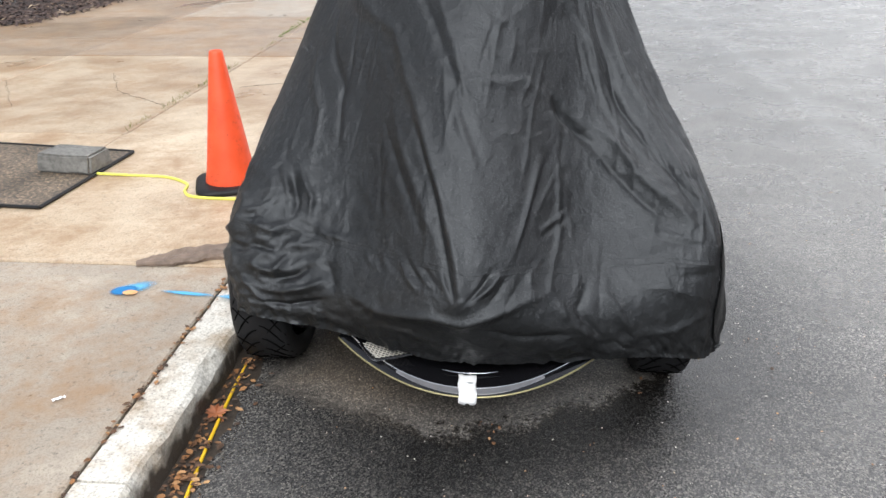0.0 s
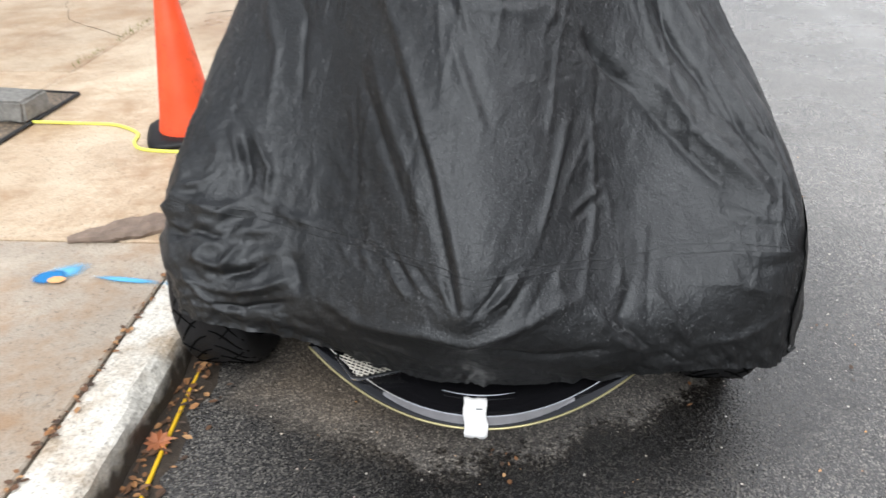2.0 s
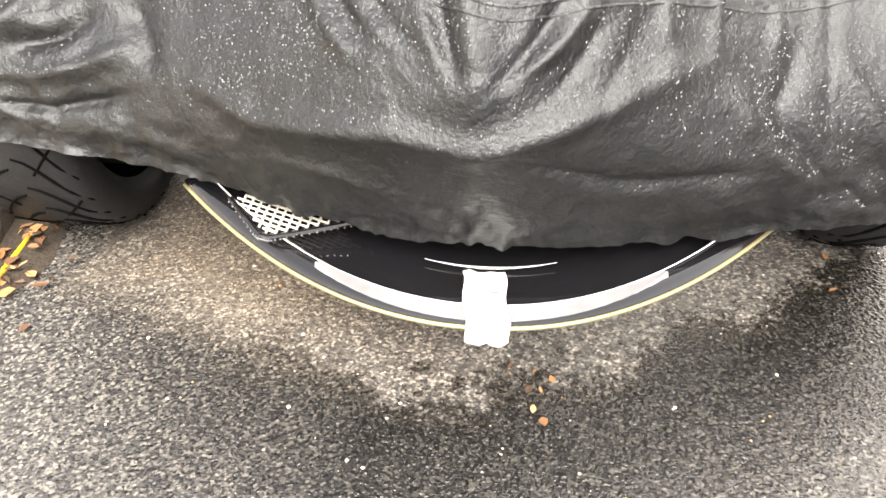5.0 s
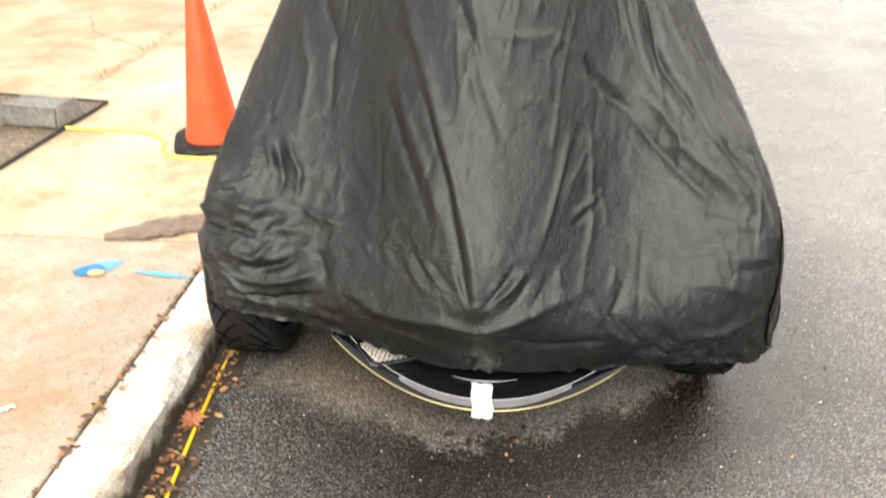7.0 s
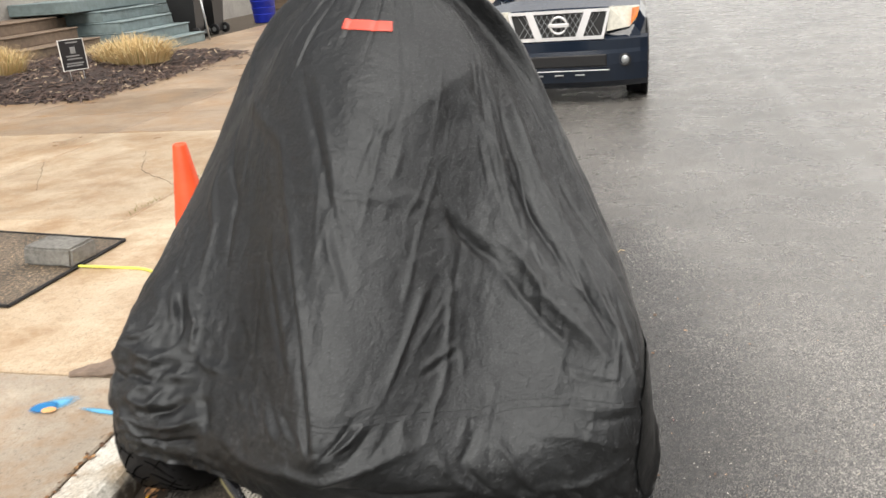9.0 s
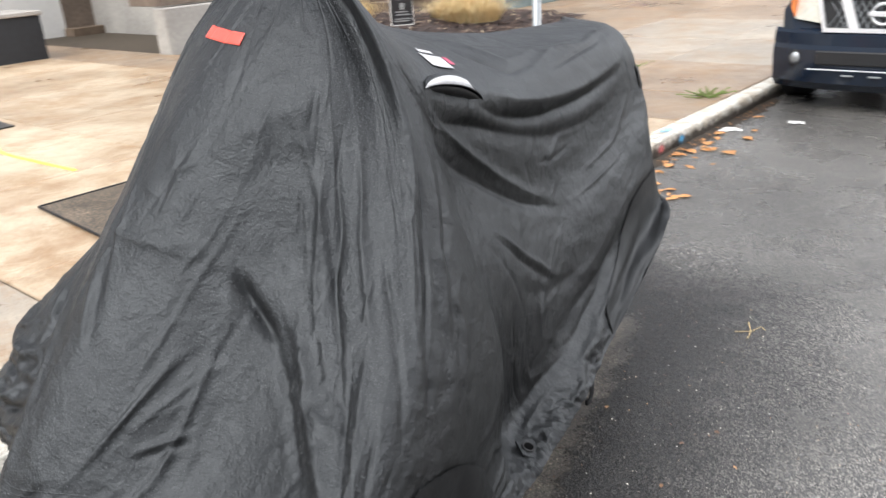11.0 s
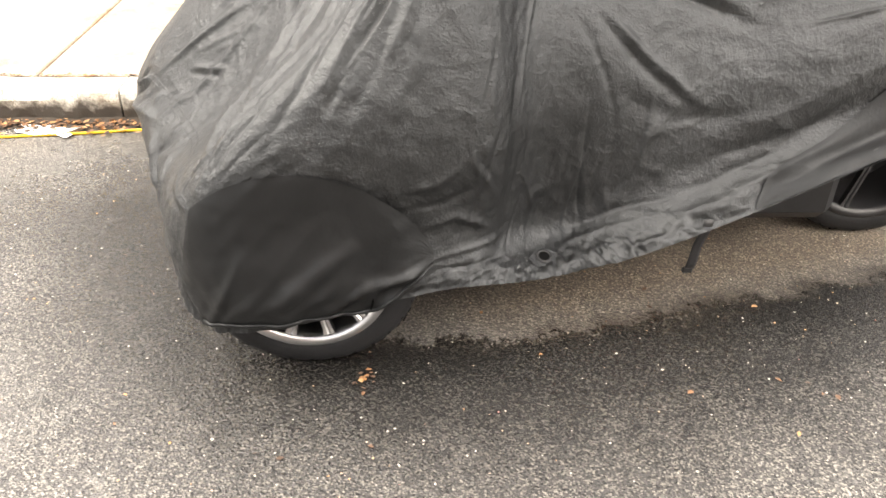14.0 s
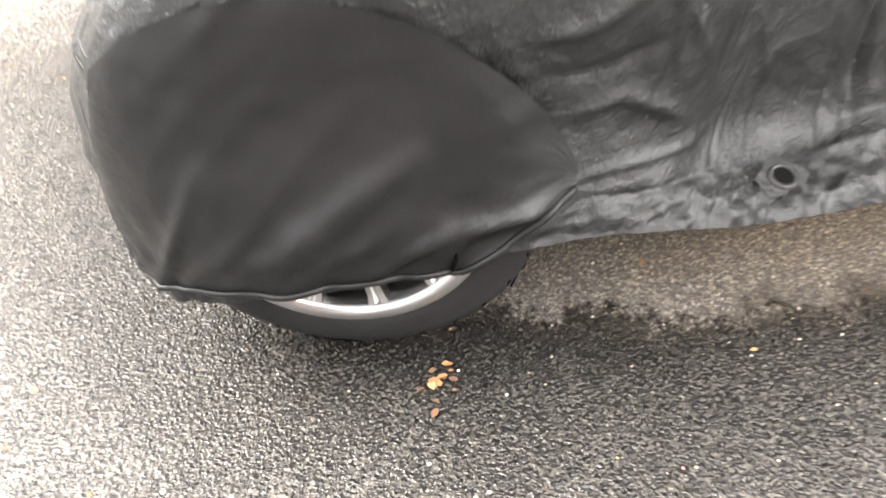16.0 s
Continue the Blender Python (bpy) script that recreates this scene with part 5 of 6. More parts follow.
silt = [[(-0.955, y, 0.03 + 0.012 * noise.noise((y * 5, 0, 0))), (-0.9 + 0.03 * noise.noise((y * 3, 3, 0)), y, 0.008), (-0.845 + 0.05 * noise.noise((y * 4, 6, 0)) + 0.05 * noise.noise((y * 13, 6, 0)), y, 0.0008)] for y in [-4 + k * 0.06 for k in range(220)]]
tagged(part("gutter_silt", loft(silt, closed=False), M_DIRT, smooth=True), "dark wet silt along the foot of the kerb", "silt", kind="stuff")

M_MAPLE = plain("rust_brown_leaf", (0.38, 0.14, 0.06), 0.6, grain=50, amount=0.35, bump=0.003)
own = bmesh.new()
mid = own.verts.new((0, 0, 0.004))
ring = [own.verts.new((r_ * math.cos(t), r_ * math.sin(t), 0.004 + 0.012 * abs(math.sin(t * 2.5)))) for k in range(20) for t, r_ in [(2 * math.pi * k / 20, 0.05 * (1.0 if k % 4 == 0 else 0.72 if k % 2 == 0 else 0.5))]]
for a, b in zip(ring, ring[1:] + ring[:1]):
    own.faces.new((mid, a, b))
lf = tagged(part("maple_leaf", own, M_MAPLE), "rust-brown curled maple leaf by the yellow cord", "leaf")
lf.matrix_world = pose(-0.905, 1.985, 0.012, 6, 4, 30)


def scrap(x, y, z, w, d, rot, label):
    g = bmesh.new()
    loft([[((a / 5 - 0.5) * w * (1 + 0.2 * math.sin(b * 2)), (b / 4 - 0.5) * d * (1 - 0.25 * math.cos(a * 1.7)), 0.004 + 0.006 * abs(math.sin(a * 1.3 + b))) for b in range(5)] for a in range(6)], closed=False, bm=g)
    ob = tagged(part("paper_scrap", g, M_WHITE), label, "litter", "paper scraps")
    ob.matrix_world = pose(x, y, z, 0, 0, rot)


scrap(-0.85, 7.85, 0.0, 0.2, 0.13, 30, "flattened white paper scrap on the road by the kerb")
scrap(-0.84, 1.2, 0.002, 0.22, 0.09, 80, "wet white paper scrap in the leafy gutter")
scrap(-0.45, 8.3, 0.0, 0.12, 0.09, 10, "small white paper scrap on the wet road")
scrap(-1.32, 1.83, WALK + 0.002, 0.035, 0.014, 40, "tiny white scrap on the concrete slab")

own = bmesh.new()
tube([(0.56, 4.615, 0.006), (0.6, 4.535, 0.008), (0.61, 4.475, 0.005)], 0.0016, 6, own)
tube([(0.6, 4.535, 0.008), (0.62, 4.6, 0.006), (0.64, 4.585, 0.004)], 0.0014, 6, own)
tube([(0.6, 4.535, 0.008), (0.55, 4.495, 0.01)], 0.0012, 6, own)
M_STRAW = plain("dry_straw", (0.5, 0.36, 0.16), 0.7, grain=60, amount=0.3)
tagged(part("twig", own, M_STRAW), "forked pale twig lying on the wet road", "twig")

M_GRIT = Mat("grit", 0.5)
M_GRIT.color(M_GRIT.ramp(M_GRIT.add("ShaderNodeNewGeometry").outputs["Random Per Island"], (0.0, (0.3, 0.28, 0.25)), (0.6, (0.62, 0.58, 0.5)), (0.82, (0.5, 0.24, 0.06)), (0.97, (0.5, 0.49, 0.47)), (1.0, (0.5, 0.08, 0.06))))
M_GRIT = M_GRIT.m
own = bmesh.new()
for k in range(2600):
    if k < 1500:
        x, y = rl.uniform(-0.7, 2.3), rl.uniform(1.0, 4.6)
    else:
        x, y = rl.uniform(-0.6, 4.5), rl.uniform(0.5, 12)
    r_ = rl.choice((0.0012, 0.0016, 0.002, 0.0024, 0.0034)) * rl.uniform(0.8, 1.2)
    vs = [own.verts.new((x + r_ * math.cos(t) * rl.uniform(0.7, 1.3), y + r_ * math.sin(t) * rl.uniform(0.7, 1.3), 0.001)) for t in (0, 1.6, 3.1, 4.7)]
    tp = own.verts.new((x, y, r_ * 0.9))
    for a, b in zip(vs, vs[1:] + vs[:1]):
        own.faces.new((a, b, tp))
tagged(part("road_grit", own, M_GRIT), "scattered pale grit and crumbs of leaf on the asphalt", "grit", kind="stuff")
leaf_litter("leaf_crumbs", [(-0.02 + rl.gauss(0, 0.03), 1.98 + rl.gauss(0, 0.03), 0) for _ in range(8)] + [(0.685 + rl.gauss(0, 0.018), 2.585 + rl.gauss(0, 0.014), 0) for _ in range(16)] + [(rl.uniform(0.3, 1.3), rl.uniform(1.8, 3.8), 0) for _ in range(24)],
            0.0085, M_DEBRIS, "orange leaf crumbs on the road beside the wheels", "leaves")

# ---- post, planting bed, yard sign ----
post = thing("sign_post", "galvanised steel post standing in the pavement", "post", at=(-1.4, 5.93, WALK))
part("post_tube", lathe([(0.029, 0), (0.029, 2.3), (0.0, 2.3)], 24), M_STEEL, post, smooth=True)
part("post_collar", lathe([(0.05, 0), (0.05, 0.015), (0.03, 0.03)], 24), M_STEEL, post, smooth=True)

M_MULCH = plain("dark_mulch", (0.035, 0.022, 0.018), 0.8, grain=30, amount=0.6, bump=0.02)
def bed_height(x, y):
    edge = min(1.0, max(0.0, min((-6.1 - x) / 1.2, (y - 9.5) / 0.9, (14.3 - y) / 1.2)))
    return WALK + 0.005 + 0.2 * edge ** 0.7 + 0.03 * noise.noise((x * 3, y * 3, 0)) * edge
rows = []
for i in range(61):
    row = []
    for j in range(61):
        x, y = -6.05 - i * 0.085, 9.45 + j * 0.082
        y += 0.2 * noise.noise((x * 1.2, 5, 0)) if j == 0 else 0
        if i == 0:
            x += 0.15 * noise.noise((y * 1.1, 2, 0))
        row.append((x, y, bed_height(x, y)))
    rows.append(row)
bed = tagged(part("planting_bed", loft(rows, closed=False), M_MULCH, smooth=True), "low bed of dark shredded mulch beside the pavement", "planting bed", kind="structure")
M_CHIP = Mat("mulch_chips", 0.75)
M_CHIP.color(M_CHIP.ramp(M_CHIP.add("ShaderNodeNewGeometry").outputs["Random Per Island"], (0.0, (0.015, 0.01, 0.009)), (0.7, (0.075, 0.045, 0.036)), (0.94, (0.16, 0.11, 0.08)), (1.0, (0.5, 0.4, 0.27))))
M_CHIP = M_CHIP.m
own = bmesh.new()
for k in range(3600):
    x, y = rl.uniform(-9.6, -6.05), rl.uniform(9.45, 14.0)
    if k < 500:
        x = -6.15 + rl.gauss(0, 0.16)
    elif k < 1000:
        y = 9.55 + rl.gauss(0, 0.12)
    z = max(bed_height(x, y), WALK) + rl.uniform(0.0, 0.02)
    t, L, w = rl.uniform(0, 3.14), rl.uniform(0.025, 0.09), rl.uniform(0.006, 0.018)
    dx, dy, dz = L * math.cos(t), L * math.sin(t), rl.uniform(-0.02, 0.03)
    nx, ny = -math.sin(t) * w, math.cos(t) * w
    a = [own.verts.new(p) for p in ((x - dx - nx, y - dy - ny, z - dz), (x + dx - nx, y + dy - ny, z + dz), (x + dx + nx, y + dy + ny, z + dz), (x - dx + nx, y - dy + ny, z - dz), (x, y, z + 0.014))]
    for p, q in ((0, 1), (1, 2), (2, 3), (3, 0)):
        own.faces.new((a[p], a[q], a[4]))
tagged(part("mulch_chips", own, M_CHIP), "loose dark wood chips with a few pale ones", "mulch", kind="stuff")

M_GRASS = Mat("dry_grass", 0.7)
M_GRASS.color(M_GRASS.ramp(M_GRASS.add("ShaderNodeNewGeometry").outputs["Random Per Island"], (0.0, (0.45, 0.31, 0.14)), (0.7, (0.74, 0.57, 0.3)), (0.93, (0.82, 0.7, 0.45)), (1.0, (0.3, 0.33, 0.1))))
M_GRASS = M_GRASS.m


def grass_tuft(cx, cy, rx, ry, h, n, label):
    own = bmesh.new()
    z0 = bed_height(cx, cy) - 0.02
    r = random.Random(int(cx * -100))
    for _ in range(n):
        a, d = r.uniform(0, 6.28), r.random() ** 0.5
        x, y = cx + rx * d * math.cos(a) * 0.6, cy + ry * d * math.sin(a) * 0.6
        L = h * r.uniform(0.6, 1.1) * (1 - 0.35 * d)
        lean = r.uniform(0.1, 0.75) * (0.4 + d)
        ox, oy = math.cos(a) * lean * h * 0.9, math.sin(a) * lean * h * 0.9
        w = r.uniform(0.004, 0.009)
        px, py = -math.sin(a) * w, math.cos(a) * w
        pts = [(0, 0), (0.35, 0.6), (0.75, 0.95), (1.0, r.uniform(0.6, 1.0))]
        vs = [(own.verts.new((x + ox * f - px * (1 - f), y + oy * f - py * (1 - f), z0 + L * g)), own.verts.new((x + ox * f + px * (1 - f) + 0.001, y + oy * f + py * (1 - f), z0 + L * g))) for f, g in pts]
        for p, q in zip(vs, vs[1:]):
            own.faces.new((p[0], p[1], q[1], q[0]))
    tagged(part("grass_tuft", own, M_GRASS), label, "grass", "ornamental grasses")


grass_tuft(-7.0, 12.1, 0.95, 0.75, 0.5, 2000, "cut-back clump of dry straw-coloured ornamental grass")
grass_tuft(-8.5, 10.75, 0.75, 0.6, 0.52, 1300, "low clump of dry straw-coloured ornamental grass")
own = bmesh.new()
for k in range(26):
    tube([(-2.58 + rl.gauss(0, 0.012), 8.5 + k * 0.06 + rl.gauss(0, 0.03), WALK), (-2.58 + rl.gauss(0, 0.03), 8.5 + k * 0.06, WALK + rl.uniform(0.01, 0.035))], 0.004, 4, own)
    tube([(-1.25 + rl.gauss(0, 0.05), 8.35 + rl.gauss(0, 0.05), WALK), (-1.25 + rl.gauss(0, 0.09), 8.35 + rl.gauss(0, 0.08), WALK + rl.uniform(0.03, 0.08))], 0.005, 4, own)
M_GREEN = plain("weed_green", (0.14, 0.2, 0.04), 0.6, grain=30, amount=0.4)
tagged(part("joint_weeds", own, M_GREEN), "small green weeds in the pavement joints", "weeds", kind="stuff")

ys = thing("yard_sign", "small black yard sign on wire stakes in the mulch", "sign", at=(-6.75, 10.3, 0))
ys.rotation_euler.z = 0.92
M_SIGN = plain("black_sign", (0.02, 0.02, 0.023), 0.4, grain=20, bump=0.0005)
panel = part("sign_panel", box(-0.165, 0.165, -0.006, 0.006, 0.44, 0.85, 0.002), M_SIGN, ys)
for x0, x1, z0, z1 in ((-0.165, 0.165, 0.845, 0.853), (-0.172, -0.162, 0.44, 0.85), (0.158, 0.165, 0.44, 0.85), (-0.165, 0.165, 0.437, 0.445)):
    part("edge", box(x0, x1, -0.01, 0.007, z0, z1), M_WHITE, ys)
for x0, x1, z in ((-0.07, 0.09, 0.8), (-0.11, 0.12, 0.52), (-0.12, 0.1, 0.49), (-0.09, 0.11, 0.58), (-0.1, 0.08, 0.62)):
    part("print_bar", box(x0, x1, -0.0085, -0.0065, z, z + 0.018), M_STEEL, ys)
part("print_block", box(-0.03, 0.04, -0.0085, -0.0065, 0.66, 0.75), M_STEEL, ys)
for x0 in (-0.09, 0.09):
    part("wire_stake", tube([(x0, 0, 0.2), (x0, 0, 0.47)], 0.004, 6), M_STEEL, ys)

# ---- the house fronts behind the pavement ----
M_TEAL = plain("teal_grey_paint", (0.16, 0.21, 0.215), 0.6, grain=9, amount=0.35, bump=0.003)
M_STONE = plain("worn_brown_stone", (0.16, 0.115, 0.08), 0.75, grain=11, amount=0.4, bump=0.012)
M_STUCCO = plain("grey_stucco", (0.36, 0.34, 0.31), 0.8, grain=16, amount=0.28, bump=0.008)
M_WOOD = plain("weathered_boards", (0.17, 0.13, 0.1), 0.7, grain=14, amount=0.45, bump=0.006)
M_PLINTH = plain("black_painted_wall", (0.018, 0.02, 0.024), 0.6, grain=12, amount=0.4, bump=0.004)
M_BIN = plain("black_bin_plastic", (0.014, 0.014, 0.015), 0.45, grain=20, amount=0.3, bump=0.001)
M_BLUEBIN = plain("blue_bin_plastic", (0.012, 0.03, 0.42), 0.4, grain=8, amount=0.2, bump=0.001)


def steps(name, y0, y1, fronts, tops, mat, label, back):
    st = thing(name, label, "steps")
    for k, (x, z) in enumerate(zip(fronts, tops)):
        lo = WALK if k == 0 else tops[k - 1]
        own = box(back, x, y0, y1, lo, z - 0.03, 0.01)
        part("riser", own, mat, st)
        own = box(back, x + 0.03, y0 - 0.01, y1 + 0.01, z - 0.03, z, 0.012)
        part("tread", own, mat, st)
    return st


steps("painted_steps", 14.9, 16.85, (-8.25, -8.6, -8.97, -9.33), (0.35, 0.56, 0.77, 0.98), M_TEAL, "teal-grey painted steps up to a porch", -11.0)
steps("stone_steps", 12.5, 14.5, (-8.75, -9.2, -9.65, -10.05), (0.34, 0.54, 0.75, 0.96), M_STONE, "worn brown stone steps beside the planting bed", -11.0)
steps("far_steps", 26.8, 28.4, (-8.6, -8.95, -9.3), (0.4, 0.62, 0.85), M_STONE, "brown steps of a house further along", -11.0)

front_wall = tagged(part("wall_east", box(-11.6, -11.0, 10.2, 60, 0.0, 6.5), M_STUCCO), "grey house fronts along the pavement", "wall", kind="structure")
tagged(part("wall_north", box(-15.9, -11.6, 10.2, 10.5, 0.0, 6.5), M_STUCCO), "grey side wall of a house", "wall", kind="structure")
tagged(part("wall_west", box(-16.4, -15.9, -25, 10.5, 0.0, 6.5), M_WHITE), "white plastered wall of the house set back", "wall", kind="structure")
retain = tagged(part("retaining_wall", box(-10.35, -10.0, 8.4, 12.3, WALK - 0.05, 0.86, 0.02), M_STUCCO), "low grey stucco retaining wall behind the bed", "wall")
porch = thing("porch", "weathered wooden porch boards over the retaining wall", "porch")
for k in range(5):
    part("board", box(-11.0, -10.1 - 0.03 * (k % 2), 8.4 + 0.0 * k, 12.45, 0.88 + 0.13 * k, 0.88 + 0.13 * k + 0.115, 0.008), M_WOOD, porch)
porch2 = thing("porch", "teal-grey painted wooden porch front beside the steps", "porch")
for k in range(4):
    part("board", box(-11.0, -9.9, 16.9, 21, 0.3 + 0.21 * k, 0.3 + 0.21 * k + 0.195, 0.008), M_TEAL, porch2)
for k in range(3):
    part("board", box(-11.0, -10.15, 14.55, 14.9, 0.3 + 0.21 * k, 0.3 + 0.21 * k + 0.195, 0.008), M_WOOD, porch2)
part("fascia", box(-11.0, -9.6, 14.4, 17.0, 1.0, 1.22, 0.01), M_TEAL, porch2)

plinth = thing("porch_wall", "long black painted porch wall with a grey coping", "wall")
part("wall_face", box(-13.2, -12.1, -6.0, 7.42, WALK - 0.03, 0.85, 0.01), M_PLINTH, plinth)
part("coping", box(-13.25, -12.06, -6.0, 7.45, 0.85, 0.92, 0.012), M_STUCCO, plinth)
for k in range(16):
    part("rail_post", box(-12.75, -12.69, 6.9 - k * 0.75, 6.96 - k * 0.75, 0.92, 1.75), M_WHITE, plinth)
part("rail", box(-12.77, -12.67, -6.0, 7.2, 1.75, 1.83), M_WHITE, plinth)
doorway = thing("door_recess", "dark brown recessed doorway in the white wall", "doorway")
part("recess", box(-15.95, -15.86, 9.55, 10.3, WALK, 2.3), M_WOOD, doorway)
part("step", box(-15.9, -15.5, 9.5, 10.3, WALK - 0.02, 0.3, 0.01), M_STONE, doorway)


def wheelie_bin(at, rot, label):
    b = thing("wheelie_bin", label, "bin", "black bins", at=at)
    b.rotation_euler.z = rot
    secs = [[(sx * w, sy * d - 0.02 * z, z) for sx, sy in ((-1, -1), (1, -1), (1, 1), (-1, 1))] for w, d, z in ((0.2, 0.22, 0.06), (0.24, 0.27, 0.5), (0.28, 0.33, 0.98), (0.3, 0.35, 1.0))]
    part("bin_body", loft(secs), M_BIN, b)
    part("lid", box(-0.31, 0.31, -0.4, 0.36, 1.0, 1.06, 0.02, segs=2), M_BIN, b)
    part("handle", tube([(-0.25, 0.38, 0.95), (-0.25, 0.44, 0.97), (0.25, 0.44, 0.97), (0.25, 0.38, 0.95)], 0.015), M_BIN, b)
    for sx in (-1, 1):
        w = part("bin_wheel", lathe([(0.05, 0.03), (0.105, 0.03), (0.12, 0.02), (0.12, -0.02), (0.105, -0.03), (0.05, -0.03)], 24, "x", (sx * 0.25, 0.24, 0.12)), M_RUBBER, b, smooth=True)
        part("bin_hub", lathe([(0.0, 0.034), (0.05, 0.034), (0.05, -0.034), (0.0, -0.034)], 16, "x", (sx * 0.25, 0.24, 0.12)), M_STEEL, w)
    return b


first_bin = wheelie_bin((-8.95, 17.55, WALK), -1.5, "black wheelie bin standing beside the painted steps")
for x, y, rt in ((-8.95, 18.5, -1.6), (-9.0, 24.4, -1.5), (-9.0, 25.4, -1.6)):
    copy_thing(first_bin, pose(x, y, WALK, 0, 0, math.degrees(rt)))
blue = thing("recycling_bin", "bright blue round plastic recycling bin on the pavement", "bin", at=(-8.75, 21.2, WALK))
part("bin_body", lathe([(0.26, 0.0), (0.28, 0.02), (0.34, 0.85), (0.36, 0.86), (0.36, 0.9)], 32), M_BLUEBIN, blue, smooth=True)
part("bin_lid", lathe([(0.37, 0.9), (0.37, 0.94), (0.2, 1.0), (0.0, 1.01)], 32), M_BLUEBIN, blue, smooth=True)
for k in range(4):
    part("rib", lathe([(0.292 + 0.016 * k, 0.2 + 0.17 * k), (0.302 + 0.016 * k, 0.21 + 0.17 * k), (0.3 + 0.016 * k, 0.23 + 0.17 * k)], 32), M_BLUEBIN, blue)
rail = thing("hand_rail", "slim grey metal handrail at the foot of the steps", "handrail")
part("rail_upright", tube([(-8.2, 16.95, WALK), (-8.28, 16.95, 1.2)], 0.022), M_STEEL, rail, smooth=True)
part("rail_bar", tube([(-8.28, 16.95, 1.2), (-9.3, 16.95, 1.85)], 0.022), M_STEEL, rail, smooth=True)

# cracks and weeds in the pavement
rk = random.Random(8)
for a, b in (((-2.54, 5.47), (-3.15, 5.95)), ((-3.15, 5.95), (-3.5, 6.6)), ((-2.2, 6.1), (-1.5, 6.45)), ((-4.3, 6.3), (-3.7, 5.4)), ((-1.6, 2.9), (-2.3, 3.15))):
    pts = []
    for k in range(13):
        q = k / 12
        j = 0.0 if k in (0, 12) else 0.016
        pts.append((a[0] + (b[0] - a[0]) * q + rk.uniform(-j, j), a[1] + (b[1] - a[1]) * q + rk.uniform(-j, j), WALK - 0.001))
    tagged(part("pavement_crack", tube(pts, [0.0006 + 0.0014 * rk.random() for _ in pts], 5), M_DIRT), "dark hairline crack filled with dirt in the slab", "crack", kind="structure")
own = bmesh.new()
for k in range(420):
    x, y = (-2.53 + rk.gauss(0, 0.012), rk.uniform(4.8, 8.4)) if k < 300 else (rk.uniform(-4.3, -2.6), 7.43 + rk.gauss(0, 0.012))
    if noise.noise((x * 2, y * 1.7, 0)) < 0.05:
        continue
    t = rk.uniform(0, 6.28)
    h, lean = rk.uniform(0.01, 0.035), rk.uniform(0.01, 0.03)
    dx, dy = math.cos(t), math.sin(t)
    vs = [own.verts.new(p) for p in ((x - dy * 0.003, y + dx * 0.003, WALK - 0.004), (x + dy * 0.003, y - dx * 0.003, WALK - 0.004), (x + dx * lean, y + dy * lean, WALK + h))]
    own.faces.new(vs)
M_WEED = plain("yellow_green_weed", (0.2, 0.19, 0.06), 0.7, grain=40, amount=0.4, bump=0)
tagged(part("joint_weeds", own, M_WEED), "yellowing grass and moss in the slab joints", "weeds", kind="stuff")

# ---- parked vehicles ----
M_NAVY = plain("navy_car_paint", (0.008, 0.014, 0.026), 0.14, 0.0, grain=5, amount=0.15, bump=0, spec=0.5)
M_WINDOW = plain("dark_car_glass", (0.01, 0.012, 0.014), 0.05, grain=5, bump=0, spec=0.8)
M_LAMP = plain("clear_headlamp", (0.62, 0.6, 0.52), 0.15, 0.2, grain=25, amount=0.3, bump=0.004)
M_AMBER = plain("amber_lamp", (0.75, 0.22, 0.05), 0.2, grain=20, amount=0.2, bump=0.001)
M_SILVER = plain("silver_trim", (0.85, 0.85, 0.86), 0.4, 0.6, grain=10, amount=0.08, bump=0)
M_CARWHITE = plain("white_car_paint", (0.75, 0.76, 0.74), 0.25, grain=5, amount=0.06, bump=0)


def outline(pts, per=5):
    return smooth_path(pts + pts[:1], per)[:-1]


